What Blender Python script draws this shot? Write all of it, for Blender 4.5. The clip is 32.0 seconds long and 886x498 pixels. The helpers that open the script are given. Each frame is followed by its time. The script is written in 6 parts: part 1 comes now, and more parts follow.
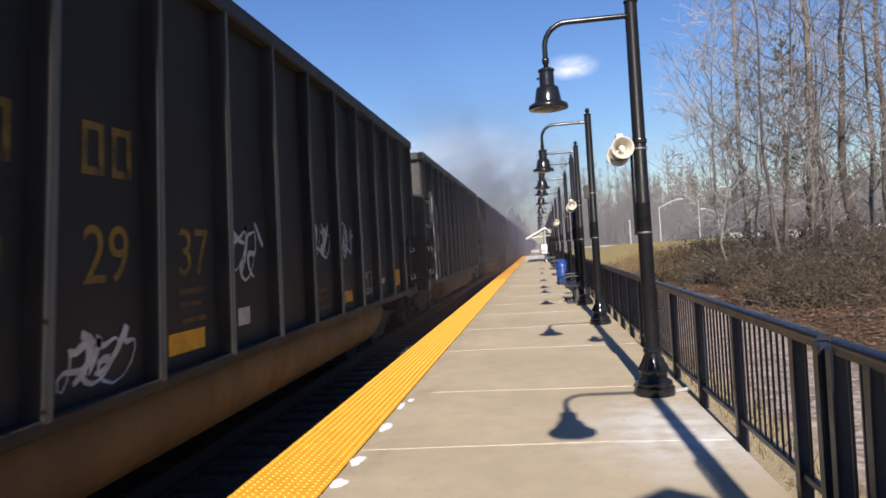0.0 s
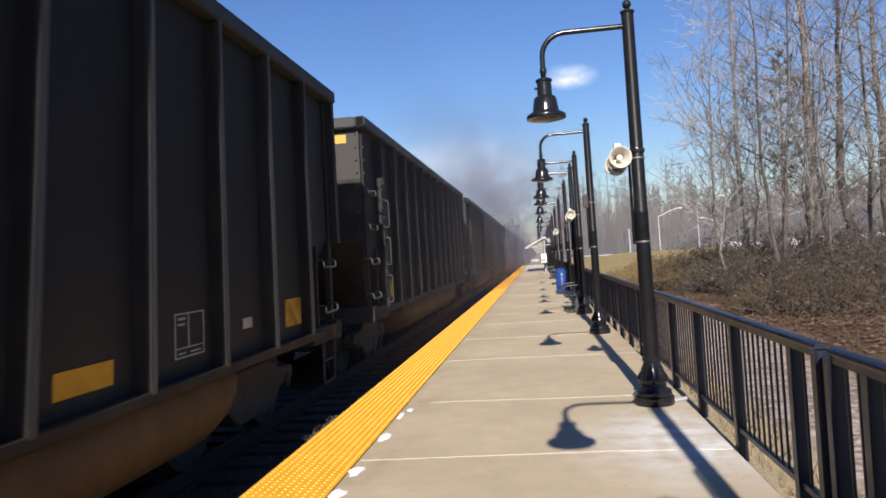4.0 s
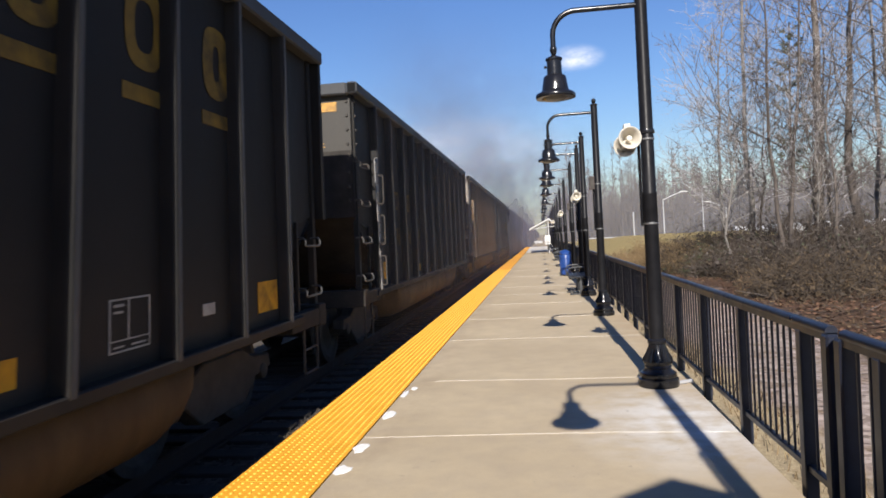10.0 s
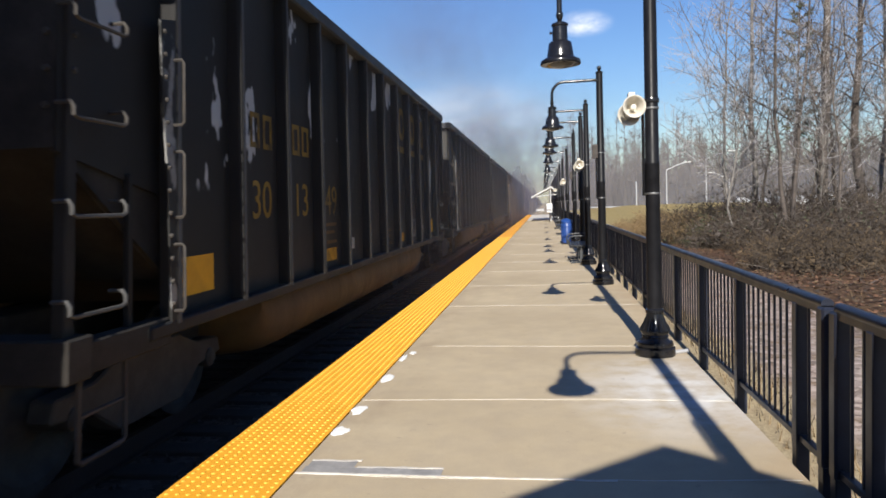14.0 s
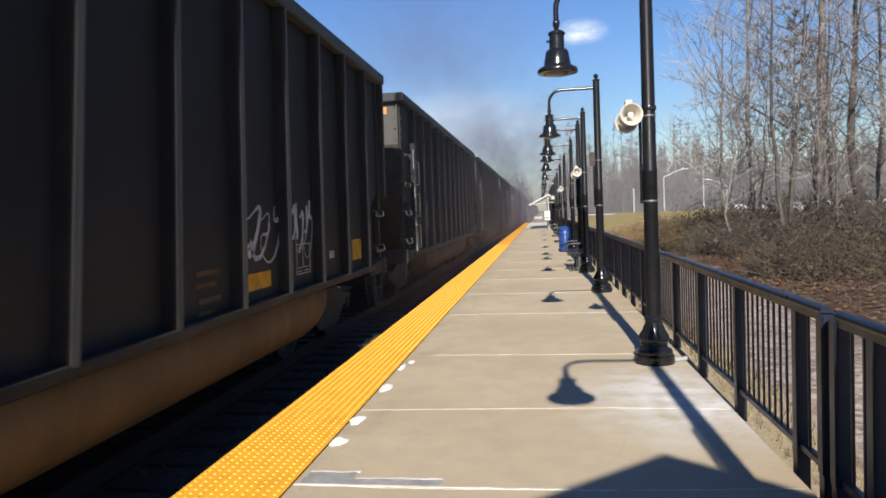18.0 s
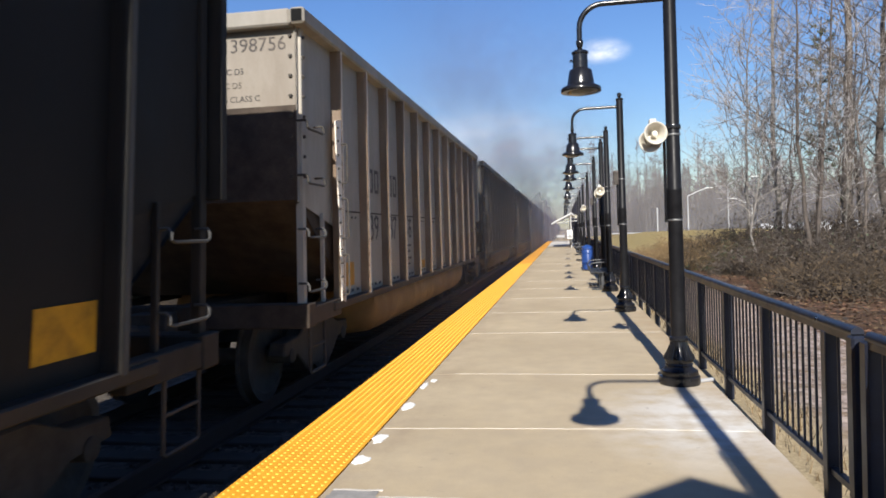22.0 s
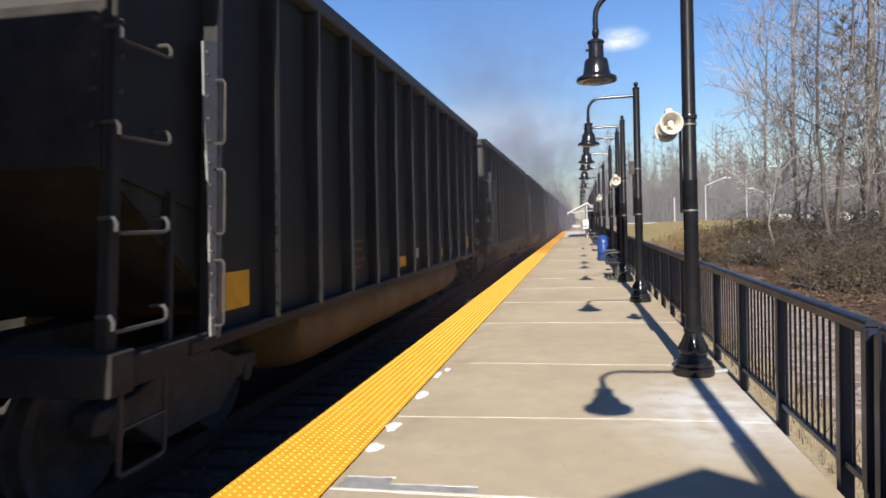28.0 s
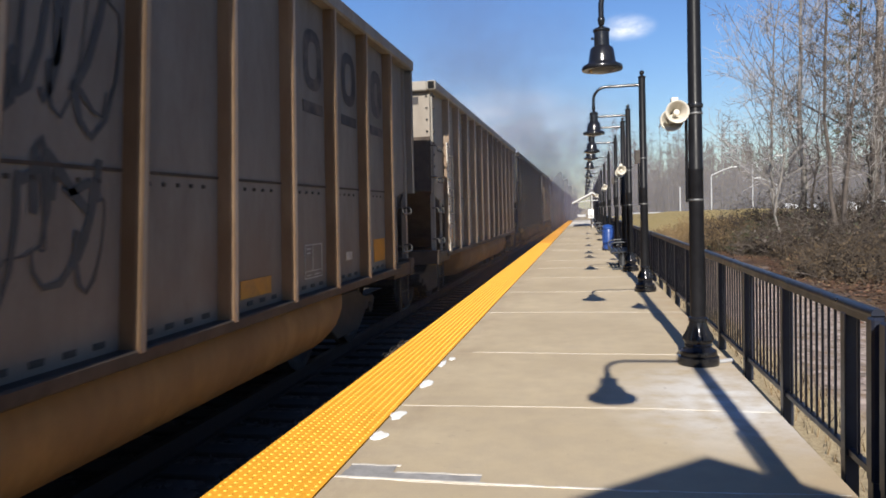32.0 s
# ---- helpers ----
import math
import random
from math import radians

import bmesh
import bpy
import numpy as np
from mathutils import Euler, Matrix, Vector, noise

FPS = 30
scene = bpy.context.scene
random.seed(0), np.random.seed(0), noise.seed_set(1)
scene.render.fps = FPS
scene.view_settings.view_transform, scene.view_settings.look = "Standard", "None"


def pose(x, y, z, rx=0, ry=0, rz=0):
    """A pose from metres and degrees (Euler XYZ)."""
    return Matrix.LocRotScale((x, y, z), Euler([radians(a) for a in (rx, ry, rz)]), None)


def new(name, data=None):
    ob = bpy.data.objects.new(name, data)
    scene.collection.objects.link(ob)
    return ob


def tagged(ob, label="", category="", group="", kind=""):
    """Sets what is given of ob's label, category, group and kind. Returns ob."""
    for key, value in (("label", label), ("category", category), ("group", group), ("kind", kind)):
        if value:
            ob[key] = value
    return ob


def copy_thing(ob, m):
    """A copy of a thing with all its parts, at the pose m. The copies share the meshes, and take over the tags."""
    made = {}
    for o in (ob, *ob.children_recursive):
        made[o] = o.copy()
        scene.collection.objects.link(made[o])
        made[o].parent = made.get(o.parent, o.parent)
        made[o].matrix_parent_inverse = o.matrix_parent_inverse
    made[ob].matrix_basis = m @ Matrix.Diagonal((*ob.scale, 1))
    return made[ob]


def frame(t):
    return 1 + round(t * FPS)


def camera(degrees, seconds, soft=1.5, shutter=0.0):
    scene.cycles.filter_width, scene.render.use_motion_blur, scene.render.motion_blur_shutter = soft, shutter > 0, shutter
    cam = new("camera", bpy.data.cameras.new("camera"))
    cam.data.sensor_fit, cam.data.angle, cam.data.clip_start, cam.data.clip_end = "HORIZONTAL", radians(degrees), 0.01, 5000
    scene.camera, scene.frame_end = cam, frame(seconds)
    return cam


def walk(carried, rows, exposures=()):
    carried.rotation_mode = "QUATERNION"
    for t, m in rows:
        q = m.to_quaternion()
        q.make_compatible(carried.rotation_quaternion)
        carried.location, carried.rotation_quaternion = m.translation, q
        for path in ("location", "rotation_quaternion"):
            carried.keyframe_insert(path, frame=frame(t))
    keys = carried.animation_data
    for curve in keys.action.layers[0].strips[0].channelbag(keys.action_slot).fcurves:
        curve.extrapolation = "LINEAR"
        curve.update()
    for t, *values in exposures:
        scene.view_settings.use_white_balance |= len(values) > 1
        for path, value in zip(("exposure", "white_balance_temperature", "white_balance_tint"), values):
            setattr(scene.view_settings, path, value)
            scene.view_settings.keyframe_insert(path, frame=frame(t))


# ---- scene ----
cam = camera(62.88, 32.0, soft=1.7, shutter=0.5)
# the picture is read out row by row, top row first
scene.cycles.rolling_shutter_type, scene.cycles.rolling_shutter_duration = "TOP", 0.08
PATH = [
    (0, pose(0.012, -0.007, 1.498, 90.049, 3.633, 7.514)),
    (0.5, pose(0.023, -0.009, 1.497, 90.165, 3.521, 7.594)),
    (1, pose(0.018, -0.012, 1.497, 90.276, 3.464, 7.521)),
    (1.5, pose(0.017, -0.018, 1.497, 90.408, 3.535, 7.479)),
    (2, pose(0.018, -0.018, 1.498, 90.475, 3.677, 7.478)),
    (2.5, pose(0.014, -0.017, 1.498, 90.552, 3.449, 7.449)),
    (3, pose(0.024, -0.027, 1.500, 90.627, 3.378, 7.466)),
    (3.5, pose(0.026, -0.012, 1.498, 90.725, 3.813, 7.482)),
    (5.5, pose(0.008, -0.014, 1.499, 90.970, 3.346, 7.463)),
    (6, pose(0.011, -0.003, 1.498, 90.967, 3.119, 7.446)),
    (6.5, pose(0.011, -0.011, 1.500, 90.965, 3.351, 7.404)),
    (7, pose(0.020, -0.004, 1.496, 90.931, 3.602, 7.402)),
    (7.5, pose(0.014, -0.016, 1.491, 90.897, 3.345, 7.216)),
    (8, pose(0.022, -0.029, 1.500, 90.782, 3.286, 7.163)),
    (8.5, pose(0.017, -0.039, 1.491, 90.506, 3.155, 7.201)),
    (9, pose(-0.013, 0.005, 1.490, 90.051, 3.277, 7.190)),
    (9.5, pose(-0.008, 0.010, 1.492, 89.725, 3.410, 7.609)),
    (10, pose(-0.011, 0.013, 1.487, 89.275, 3.005, 7.745)),
    (10.5, pose(-0.017, 0.014, 1.485, 88.938, 2.773, 8.001)),
    (11, pose(-0.005, 0.015, 1.489, 88.610, 2.777, 8.211)),
    (11.5, pose(-0.005, 0.006, 1.492, 88.387, 2.995, 8.177)),
    (12, pose(-0.003, 0.001, 1.492, 88.204, 2.765, 8.077)),
    (12.5, pose(0.003, 0.011, 1.486, 87.919, 2.608, 7.968)),
    (13, pose(0.000, 0.005, 1.488, 87.465, 2.477, 7.749)),
    (13.5, pose(-0.008, 0.007, 1.481, 87.012, 2.310, 7.790)),
    (14, pose(-0.003, 0.005, 1.486, 86.606, 1.915, 7.882)),
    (14.5, pose(-0.009, 0.015, 1.483, 86.350, 1.912, 7.871)),
    (16.5, pose(-0.009, 0.022, 1.489, 86.640, 2.851, 7.640)),
    (17, pose(-0.010, 0.019, 1.492, 86.894, 2.627, 7.687)),
    (17.5, pose(-0.005, 0.011, 1.493, 87.091, 2.353, 7.726)),
    (18, pose(-0.005, 0.015, 1.491, 87.240, 2.213, 7.716)),
    (18.5, pose(-0.007, 0.019, 1.492, 87.403, 2.525, 7.761)),
    (19, pose(-0.003, 0.012, 1.493, 87.617, 2.696, 7.895)),
    (19.5, pose(-0.007, 0.019, 1.501, 87.855, 2.473, 8.026)),
    (20, pose(-0.004, 0.003, 1.502, 88.172, 2.534, 8.144)),
    (20.5, pose(0.006, -0.002, 1.498, 88.384, 2.491, 8.361)),
    (21, pose(0.000, -0.009, 1.499, 88.573, 2.413, 8.767)),
    (21.5, pose(-0.005, 0.005, 1.494, 88.718, 2.103, 9.209)),
    (22, pose(-0.013, 0.010, 1.491, 88.749, 2.010, 9.459)),
    (22.5, pose(-0.015, 0.010, 1.494, 88.672, 2.045, 9.801)),
    (23, pose(-0.021, 0.024, 1.492, 88.446, 2.226, 10.053)),
    (23.5, pose(-0.018, 0.013, 1.493, 88.330, 2.061, 10.293)),
    (24, pose(-0.011, 0.011, 1.497, 88.249, 1.944, 10.576)),
    (24.5, pose(-0.013, 0.011, 1.499, 88.170, 1.903, 10.735)),
    (25, pose(-0.018, 0.003, 1.493, 88.174, 1.750, 10.756)),
    (25.5, pose(0.002, 0.007, 1.495, 88.096, 2.063, 10.763)),
    (27.5, pose(-0.004, 0.008, 1.494, 87.920, 1.840, 10.630)),
    (28, pose(0.001, -0.011, 1.496, 87.939, 1.809, 10.678)),
    (28.5, pose(0.002, -0.009, 1.494, 87.950, 1.862, 10.805)),
    (29, pose(-0.004, 0.008, 1.490, 87.896, 1.578, 10.796)),
    (29.5, pose(0.007, -0.008, 1.491, 87.835, 1.712, 10.928)),
    (30, pose(-0.005, -0.014, 1.485, 87.568, 1.765, 10.966)),
    (30.5, pose(0.003, -0.004, 1.491, 87.398, 1.938, 11.069)),
    (31, pose(0.006, -0.005, 1.490, 87.324, 2.276, 11.048)),
    (31.5, pose(-0.007, -0.002, 1.490, 87.233, 2.039, 11.033)),
    (32, pose(0.003, -0.008, 1.493, 87.135, 1.805, 11.066)),
]
walk(cam, PATH, exposures=[(0, 0.84, 6250, 12), (9, 0.84, 6250, 12), (13, 0.84, 6200, 9), (20, 0.86, 6200, 9), (24, 0.96, 6200, 9), (29, 0.96, 6200, 9), (32, 0.84, 6230, 9.5)])

# ---- light ----
SUN_DIR = Vector((-0.014, 1.0, -0.568)).normalized()
world = bpy.data.worlds.new("sky")
scene.world = world
world.use_nodes = True
wt = world.node_tree
sky = wt.nodes.new("ShaderNodeTexSky")
sky.sky_type, sky.sun_disc = "NISHITA", False
sky.sun_elevation, sky.sun_rotation = radians(29.6), radians(180)
sky.air_density, sky.dust_density, sky.ozone_density = 1.25, 0.2, 5.0
wt.nodes["Background"].inputs["Strength"].default_value = 0.064
hue = wt.nodes.new("ShaderNodeHueSaturation")
hue.inputs["Saturation"].default_value = 1.14
hue.inputs["Hue"].default_value = 0.5155
wt.links.new(sky.outputs["Color"], hue.inputs["Color"])
wt.links.new(hue.outputs["Color"], wt.nodes["Background"].inputs["Color"])
sun = new("sun", bpy.data.lights.new("sun", "SUN"))
sun.data.energy, sun.data.angle, sun.data.color = 4.8, radians(0.53), (1.0, 0.92, 0.80)
sun.rotation_mode = "QUATERNION"
sun.rotation_quaternion = SUN_DIR.to_track_quat("-Z", "Y")


# ---- materials ----
class Tree:
    """Short hand for building a node material."""

    def __init__(self, name):
        self.m = bpy.data.materials.new(name)
        self.m.use_nodes = True
        self.t = self.m.node_tree
        self.b = self.t.nodes["Principled BSDF"]
        self.co = self.n("ShaderNodeTexCoord").outputs["Object"]
        self.pos = self.n("ShaderNodeNewGeometry").outputs["Position"]
        self.rnd = self.n("ShaderNodeObjectInfo").outputs["Random"]

    def n(self, kind, **put):
        node = self.t.nodes.new(kind)
        for key, value in put.items():
            socket = node.inputs[int(key[1:])] if key[0] == "i" and key[1:].isdigit() else node.inputs[key]
            if isinstance(value, bpy.types.NodeSocket):
                self.t.links.new(value, socket)
            else:
                socket.default_value = value
        return node

    def noise(self, scale, detail=4.0, rough=0.6, vec=None):
        return self.n("ShaderNodeTexNoise", Vector=vec or self.co, Scale=scale, Detail=detail, Roughness=rough).outputs["Fac"]

    def ramp(self, fac, low, high, a=0.0, b=1.0):
        return self.n("ShaderNodeMapRange", Value=fac, i1=low, i2=high, i3=a, i4=b).outputs["Result"]

    def mix(self, fac, a, b):
        node = self.t.nodes.new("ShaderNodeMix")
        node.data_type = "RGBA"
        for key, value in ((0, fac), (6, a), (7, b)):
            if isinstance(value, bpy.types.NodeSocket):
                self.t.links.new(value, node.inputs[key])
            else:
                node.inputs[key].default_value = (*value, 1) if key else value
        return node.outputs[2]

    def math(self, op, a, b=0.0):
        node = self.t.nodes.new("ShaderNodeMath")
        node.operation = op
        for key, value in ((0, a), (1, b)):
            if isinstance(value, bpy.types.NodeSocket):
                self.t.links.new(value, node.inputs[key])
            else:
                node.inputs[key].default_value = value
        return node.outputs[0]

    def scaled(self, x, y, z, vec=None):
        return self.n("ShaderNodeMapping", Vector=vec or self.co, Scale=(x, y, z)).outputs["Vector"]

    def axis(self, k, vec=None):
        return self.n("ShaderNodeSeparateXYZ", Vector=vec or self.pos).outputs[k]

    def bump(self, height, strength=0.3, distance=0.01):
        self.t.links.new(self.n("ShaderNodeBump", Height=height, Strength=strength, Distance=distance).outputs["Normal"], self.b.inputs["Normal"])

    def done(self, color, rough=0.7, metal=0.0, spec=0.5):
        for key, value in (("Base Color", color), ("Roughness", rough), ("Metallic", metal), ("Specular IOR Level", spec)):
            if isinstance(value, bpy.types.NodeSocket):
                self.t.links.new(value, self.b.inputs[key])
            else:
                self.b.inputs[key].default_value = (*value, 1) if key == "Base Color" else value
        return self.m


def plain(name, color, rough=0.6, metal=0.0, vary=0.25, scale=6.0, bump=0.15, spec=0.5):
    t = Tree(name)
    dark = tuple(c * (1 - vary) for c in color)
    light = tuple(min(1, c * (1 + vary)) for c in color)
    big, fine = t.noise(scale), t.noise(scale * 9, 3)
    c = t.mix(t.ramp(big, 0.3, 0.7), dark, light)
    c = t.mix(t.ramp(fine, 0.45, 0.75, 0, 0.35), c, dark)
    t.bump(fine, bump, 0.004)
    return t.done(c, t.ramp(big, 0.2, 0.8, max(0.05, rough - 0.12), min(1, rough + 0.12)), metal, spec)


def concrete_material():
    t = Tree("concrete")
    p = t.pos
    big, mid, fine = t.noise(0.6, 5, 0.6, p), t.noise(4, 6, 0.65, p), t.noise(90, 4, 0.7, p)
    c = t.mix(t.ramp(big, 0.3, 0.7), (0.408, 0.325, 0.21), (0.513, 0.418, 0.276))
    c = t.mix(t.ramp(mid, 0.35, 0.75, 0, 0.45), c, (0.33, 0.275, 0.21))
    c = t.mix(t.ramp(fine, 0.4, 0.8, 0, 0.3), c, (0.25, 0.215, 0.17))
    # brown dust along the outer edge of the platform
    edge = t.math("MULTIPLY", t.ramp(t.axis(0), 0.85, 1.3), t.ramp(t.noise(1.7, 4, 0.6, p), 0.35, 0.65))
    c = t.mix(t.math("MULTIPLY", edge, 0.5), c, (0.36, 0.25, 0.15))
    # brown dirt beside the warning strip
    strip = t.math("MULTIPLY", t.ramp(t.axis(0), -1.42, -1.0, 1, 0), t.ramp(t.noise(2.3, 5, 0.65, t.scaled(1.5, 0.7, 1, p)), 0.42, 0.7))
    c = t.mix(t.math("MULTIPLY", strip, 0.45), c, (0.2, 0.145, 0.1))
    # lime bloom round the foot of the post
    near = t.n("ShaderNodeVectorMath", i0=t.scaled(1.25, 0.85, 1, p), i1=(1.36, 4.88, 0.0))
    near.operation = "DISTANCE"
    lime = t.math("MULTIPLY", t.ramp(near.outputs["Value"], 0.25, 1.3, 1, 0), t.ramp(t.noise(3.2, 5, 0.6, p), 0.3, 0.6))
    c = t.mix(t.math("MULTIPLY", lime, 0.8), c, (0.68, 0.675, 0.66))
    spot = t.ramp(t.noise(14, 2, 0.5, p), 0.7, 0.74)
    c = t.mix(t.math("MULTIPLY", spot, 0.35), c, (0.24, 0.2, 0.16))
    t.bump(fine, 0.25, 0.003)
    return t.done(c, t.ramp(mid, 0.3, 0.7, 0.78, 0.93), 0, 0.3)


def car_paint(name, base, wear, wear_amount, rust, peel=0.0, rough=0.55):
    t = Tree(name)
    p, stretched = t.co, t.scaled(0.9, 0.9, 0.3)
    big, streak, fine = t.noise(0.9, 5, 0.6, p), t.noise(3.2, 6, 0.7, stretched), t.noise(40, 4, 0.7, p)
    tint = t.ramp(t.rnd, 0, 1, 0.75, 1.25)
    c = t.mix(t.ramp(streak, 0.35, 0.75, 0, wear_amount), base, wear)
    c = t.mix(t.ramp(fine, 0.55, 0.8, 0, 0.3), c, tuple(v * 0.5 for v in base))
    low = t.math("MULTIPLY", t.ramp(t.axis(2, p), 1.0, 2.0, 0.8, 0.15), t.ramp(big, 0.4, 0.7))
    c = t.mix(low, c, rust)
    if peel:
        shreds = t.ramp(t.noise(1.3, 4, 0.55, t.scaled(1, 0.9, 0.55)), 0.6, 0.612)
        upper = t.ramp(t.axis(2, p), 1.9, 2.0)
        c = t.mix(t.math("MULTIPLY", t.math("MULTIPLY", shreds, upper), peel), c, (0.34, 0.34, 0.34))
    bright = t.n("ShaderNodeHueSaturation", Color=c, Value=tint).outputs["Color"]
    t.bump(t.math("ADD", fine, streak), 0.12, 0.006)
    return t.done(bright, t.ramp(streak, 0.2, 0.8, rough - 0.05, rough + 0.3), 0, 0.14)


def ground_material():
    t = Tree("ground")
    p = t.pos
    x, y = t.axis(0), t.axis(1)
    wob = t.ramp(t.noise(0.5, 5, 0.6, p), 0.2, 0.8, -1.0, 1.0)
    fine, mid = t.noise(30, 5, 0.75, p), t.noise(3, 5, 0.65, p)
    cells = t.n("ShaderNodeTexVoronoi", Vector=p, Scale=17.0).outputs["Color"]
    grey = t.n("ShaderNodeSeparateXYZ", Vector=cells).outputs[0]
    gravel = t.mix(grey, (0.15, 0.115, 0.095), (0.52, 0.42, 0.355))
    gravel = t.mix(t.ramp(mid, 0.5, 0.62, 0, 0.75), gravel, t.mix(t.ramp(fine, 0.35, 0.65), (0.1, 0.062, 0.036), (0.3, 0.21, 0.12)))
    leaves = t.mix(t.ramp(fine, 0.3, 0.7), (0.018, 0.01, 0.007), (0.12, 0.062, 0.034))
    leaves = t.mix(t.ramp(mid, 0.48, 0.66), leaves, (0.13, 0.08, 0.045))
    leaves = t.mix(t.math("MULTIPLY", t.ramp(t.noise(0.35, 4, 0.6, p), 0.5, 0.65), 0.5), leaves, (0.11, 0.08, 0.042))
    grass = t.mix(t.ramp(mid, 0.3, 0.7), (0.24, 0.185, 0.075), (0.36, 0.28, 0.125))
    ballast = t.mix(grey, (0.045, 0.037, 0.03), (0.13, 0.11, 0.09))
    verge = t.mix(t.ramp(fine, 0.35, 0.65), (0.27, 0.21, 0.12), (0.5, 0.4, 0.25))
    c = t.mix(t.ramp(t.math("ADD", x, t.math("MULTIPLY", wob, 0.25)), 1.75, 1.95), verge, gravel)
    c = t.mix(t.ramp(t.math("ADD", x, wob), 3.4, 4.2), c, leaves)
    c = t.mix(t.math("MULTIPLY", t.ramp(t.math("ADD", y, t.math("MULTIPLY", wob, 4)), 40, 48), t.ramp(x, 1.8, 2.4)), c, grass)
    c = t.mix(t.ramp(x, -1.9, -1.7, 1, 0), c, ballast)
    # dark cover for the added bank beyond the track
    c = t.mix(t.ramp(t.math("ADD", x, wob), -8.6, -7.4, 1, 0), c, t.mix(t.ramp(mid, 0.3, 0.7), (0.025, 0.02, 0.014), (0.07, 0.052, 0.034)))
    t.bump(t.math("ADD", fine, grey), 0.7, 0.03)
    return t.done(c, 0.95, 0, 0.2)


M = {}
M["concrete"] = concrete_material()
M["mortar"] = plain("mortar", (0.56, 0.52, 0.46), 0.9, 0, 0.2, 12)
M["patch"] = plain("patch", (0.27, 0.26, 0.25), 0.9, 0, 0.25, 9)
M["white_blob"] = plain("white_blob", (0.78, 0.77, 0.73), 0.7, 0, 0.08, 15)
M["yellow_tile"] = plain("yellow_tile", (0.78, 0.36, 0.025), 0.55, 0, 0.1, 5, 0.1)
M["yellow_dome"] = plain("yellow_dome", (0.8, 0.4, 0.04), 0.5, 0, 0.08, 5, 0.1)
M["black_paint"] = plain("black_paint", (0.010, 0.010, 0.0115), 0.2, 0, 0.3, 8, 0.05, 0.42)
M["post_paint"] = plain("post_paint", (0.009, 0.009, 0.0105), 0.4, 0, 0.3, 8, 0.05, 0.13)
M["fence_paint"] = plain("fence_paint", (0.015, 0.018, 0.03), 0.36, 0, 0.3, 8, 0.1, 0.4)
M["lens"] = plain("lens", (0.07, 0.066, 0.06), 0.15, 0, 0.05, 8, 0.02)
M["strap_steel"] = plain("strap_steel", (0.14, 0.14, 0.14), 0.5, 0.6, 0.1, 8, 0.05)
M["horn"] = plain("horn", (0.6, 0.56, 0.48), 0.45, 0, 0.12, 10, 0.05)
M["horn_dark"] = plain("horn_dark", (0.06, 0.045, 0.04), 0.5, 0, 0.2, 10, 0.05)
M["steel"] = plain("steel", (0.38, 0.36, 0.34), 0.45, 0.6, 0.25, 12)
M["dark_steel"] = plain("dark_steel", (0.052, 0.046, 0.041), 0.75, 0, 0.4, 6, 0.15, 0.2)
M["rail"] = plain("rail", (0.045, 0.033, 0.026), 0.6, 0.3, 0.2, 6)
M["tie"] = plain("tie", (0.045, 0.038, 0.031), 0.9, 0, 0.4, 5)
M["rust_tub"] = car_paint("rust_tub", (0.125, 0.08, 0.034), (0.066, 0.044, 0.023), 0.8, (0.07, 0.048, 0.03), 0, 0.6)
M["rust_tub_pale"] = car_paint("rust_tub_pale", (0.25, 0.158, 0.064), (0.14, 0.088, 0.042), 0.8, (0.14, 0.09, 0.05), 0, 0.6)
M["car_dark"] = car_paint("car_dark", (0.0152, 0.0146, 0.0138), (0.036, 0.0345, 0.0325), 0.6, (0.045, 0.035, 0.028))
M["car_peel"] = car_paint("car_peel", (0.0152, 0.0146, 0.0138), (0.036, 0.0345, 0.0325), 0.6, (0.045, 0.035, 0.028), 1.0)
M["car_grey"] = car_paint("car_grey", (0.036, 0.036, 0.036), (0.058, 0.057, 0.055), 0.6, (0.06, 0.05, 0.042))
M["car_white"] = car_paint("car_white", (0.305, 0.284, 0.252), (0.22, 0.2, 0.17), 0.8, (0.30, 0.24, 0.18), 0, 0.6)
# sky reflection on the top chords, painted as a lighter blue-grey
M["chord_dark"] = car_paint("chord_dark", (0.04, 0.042, 0.045), (0.065, 0.066, 0.068), 0.6, (0.05, 0.045, 0.04), 0, 0.5)
# lighter copies of the rib paint, with the sun on the outer faces painted in
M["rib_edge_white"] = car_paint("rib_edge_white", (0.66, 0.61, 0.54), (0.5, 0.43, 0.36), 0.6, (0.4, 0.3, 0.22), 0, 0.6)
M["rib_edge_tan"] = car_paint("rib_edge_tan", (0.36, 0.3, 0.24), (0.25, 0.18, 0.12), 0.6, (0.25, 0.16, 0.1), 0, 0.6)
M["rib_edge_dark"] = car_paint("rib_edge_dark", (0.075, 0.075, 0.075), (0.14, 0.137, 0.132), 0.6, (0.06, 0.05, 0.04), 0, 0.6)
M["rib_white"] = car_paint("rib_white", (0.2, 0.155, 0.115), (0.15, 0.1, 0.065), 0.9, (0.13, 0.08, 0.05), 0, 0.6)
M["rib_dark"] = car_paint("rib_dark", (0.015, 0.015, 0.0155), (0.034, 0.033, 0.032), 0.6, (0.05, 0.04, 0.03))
M["end_pale"] = car_paint("end_pale", (0.3, 0.27, 0.23), (0.2, 0.17, 0.14), 0.8, (0.16, 0.11, 0.08), 0, 0.6)
# sun on the black cars' ends, put in as a lighter colour than their sides
M["end_dark"] = car_paint("end_dark", (0.056, 0.054, 0.05), (0.08, 0.075, 0.068), 0.6, (0.035, 0.03, 0.026))
# grimy metal with the shade between the cars put into the colour
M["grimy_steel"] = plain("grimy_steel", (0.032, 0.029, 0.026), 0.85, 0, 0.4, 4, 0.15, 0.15)
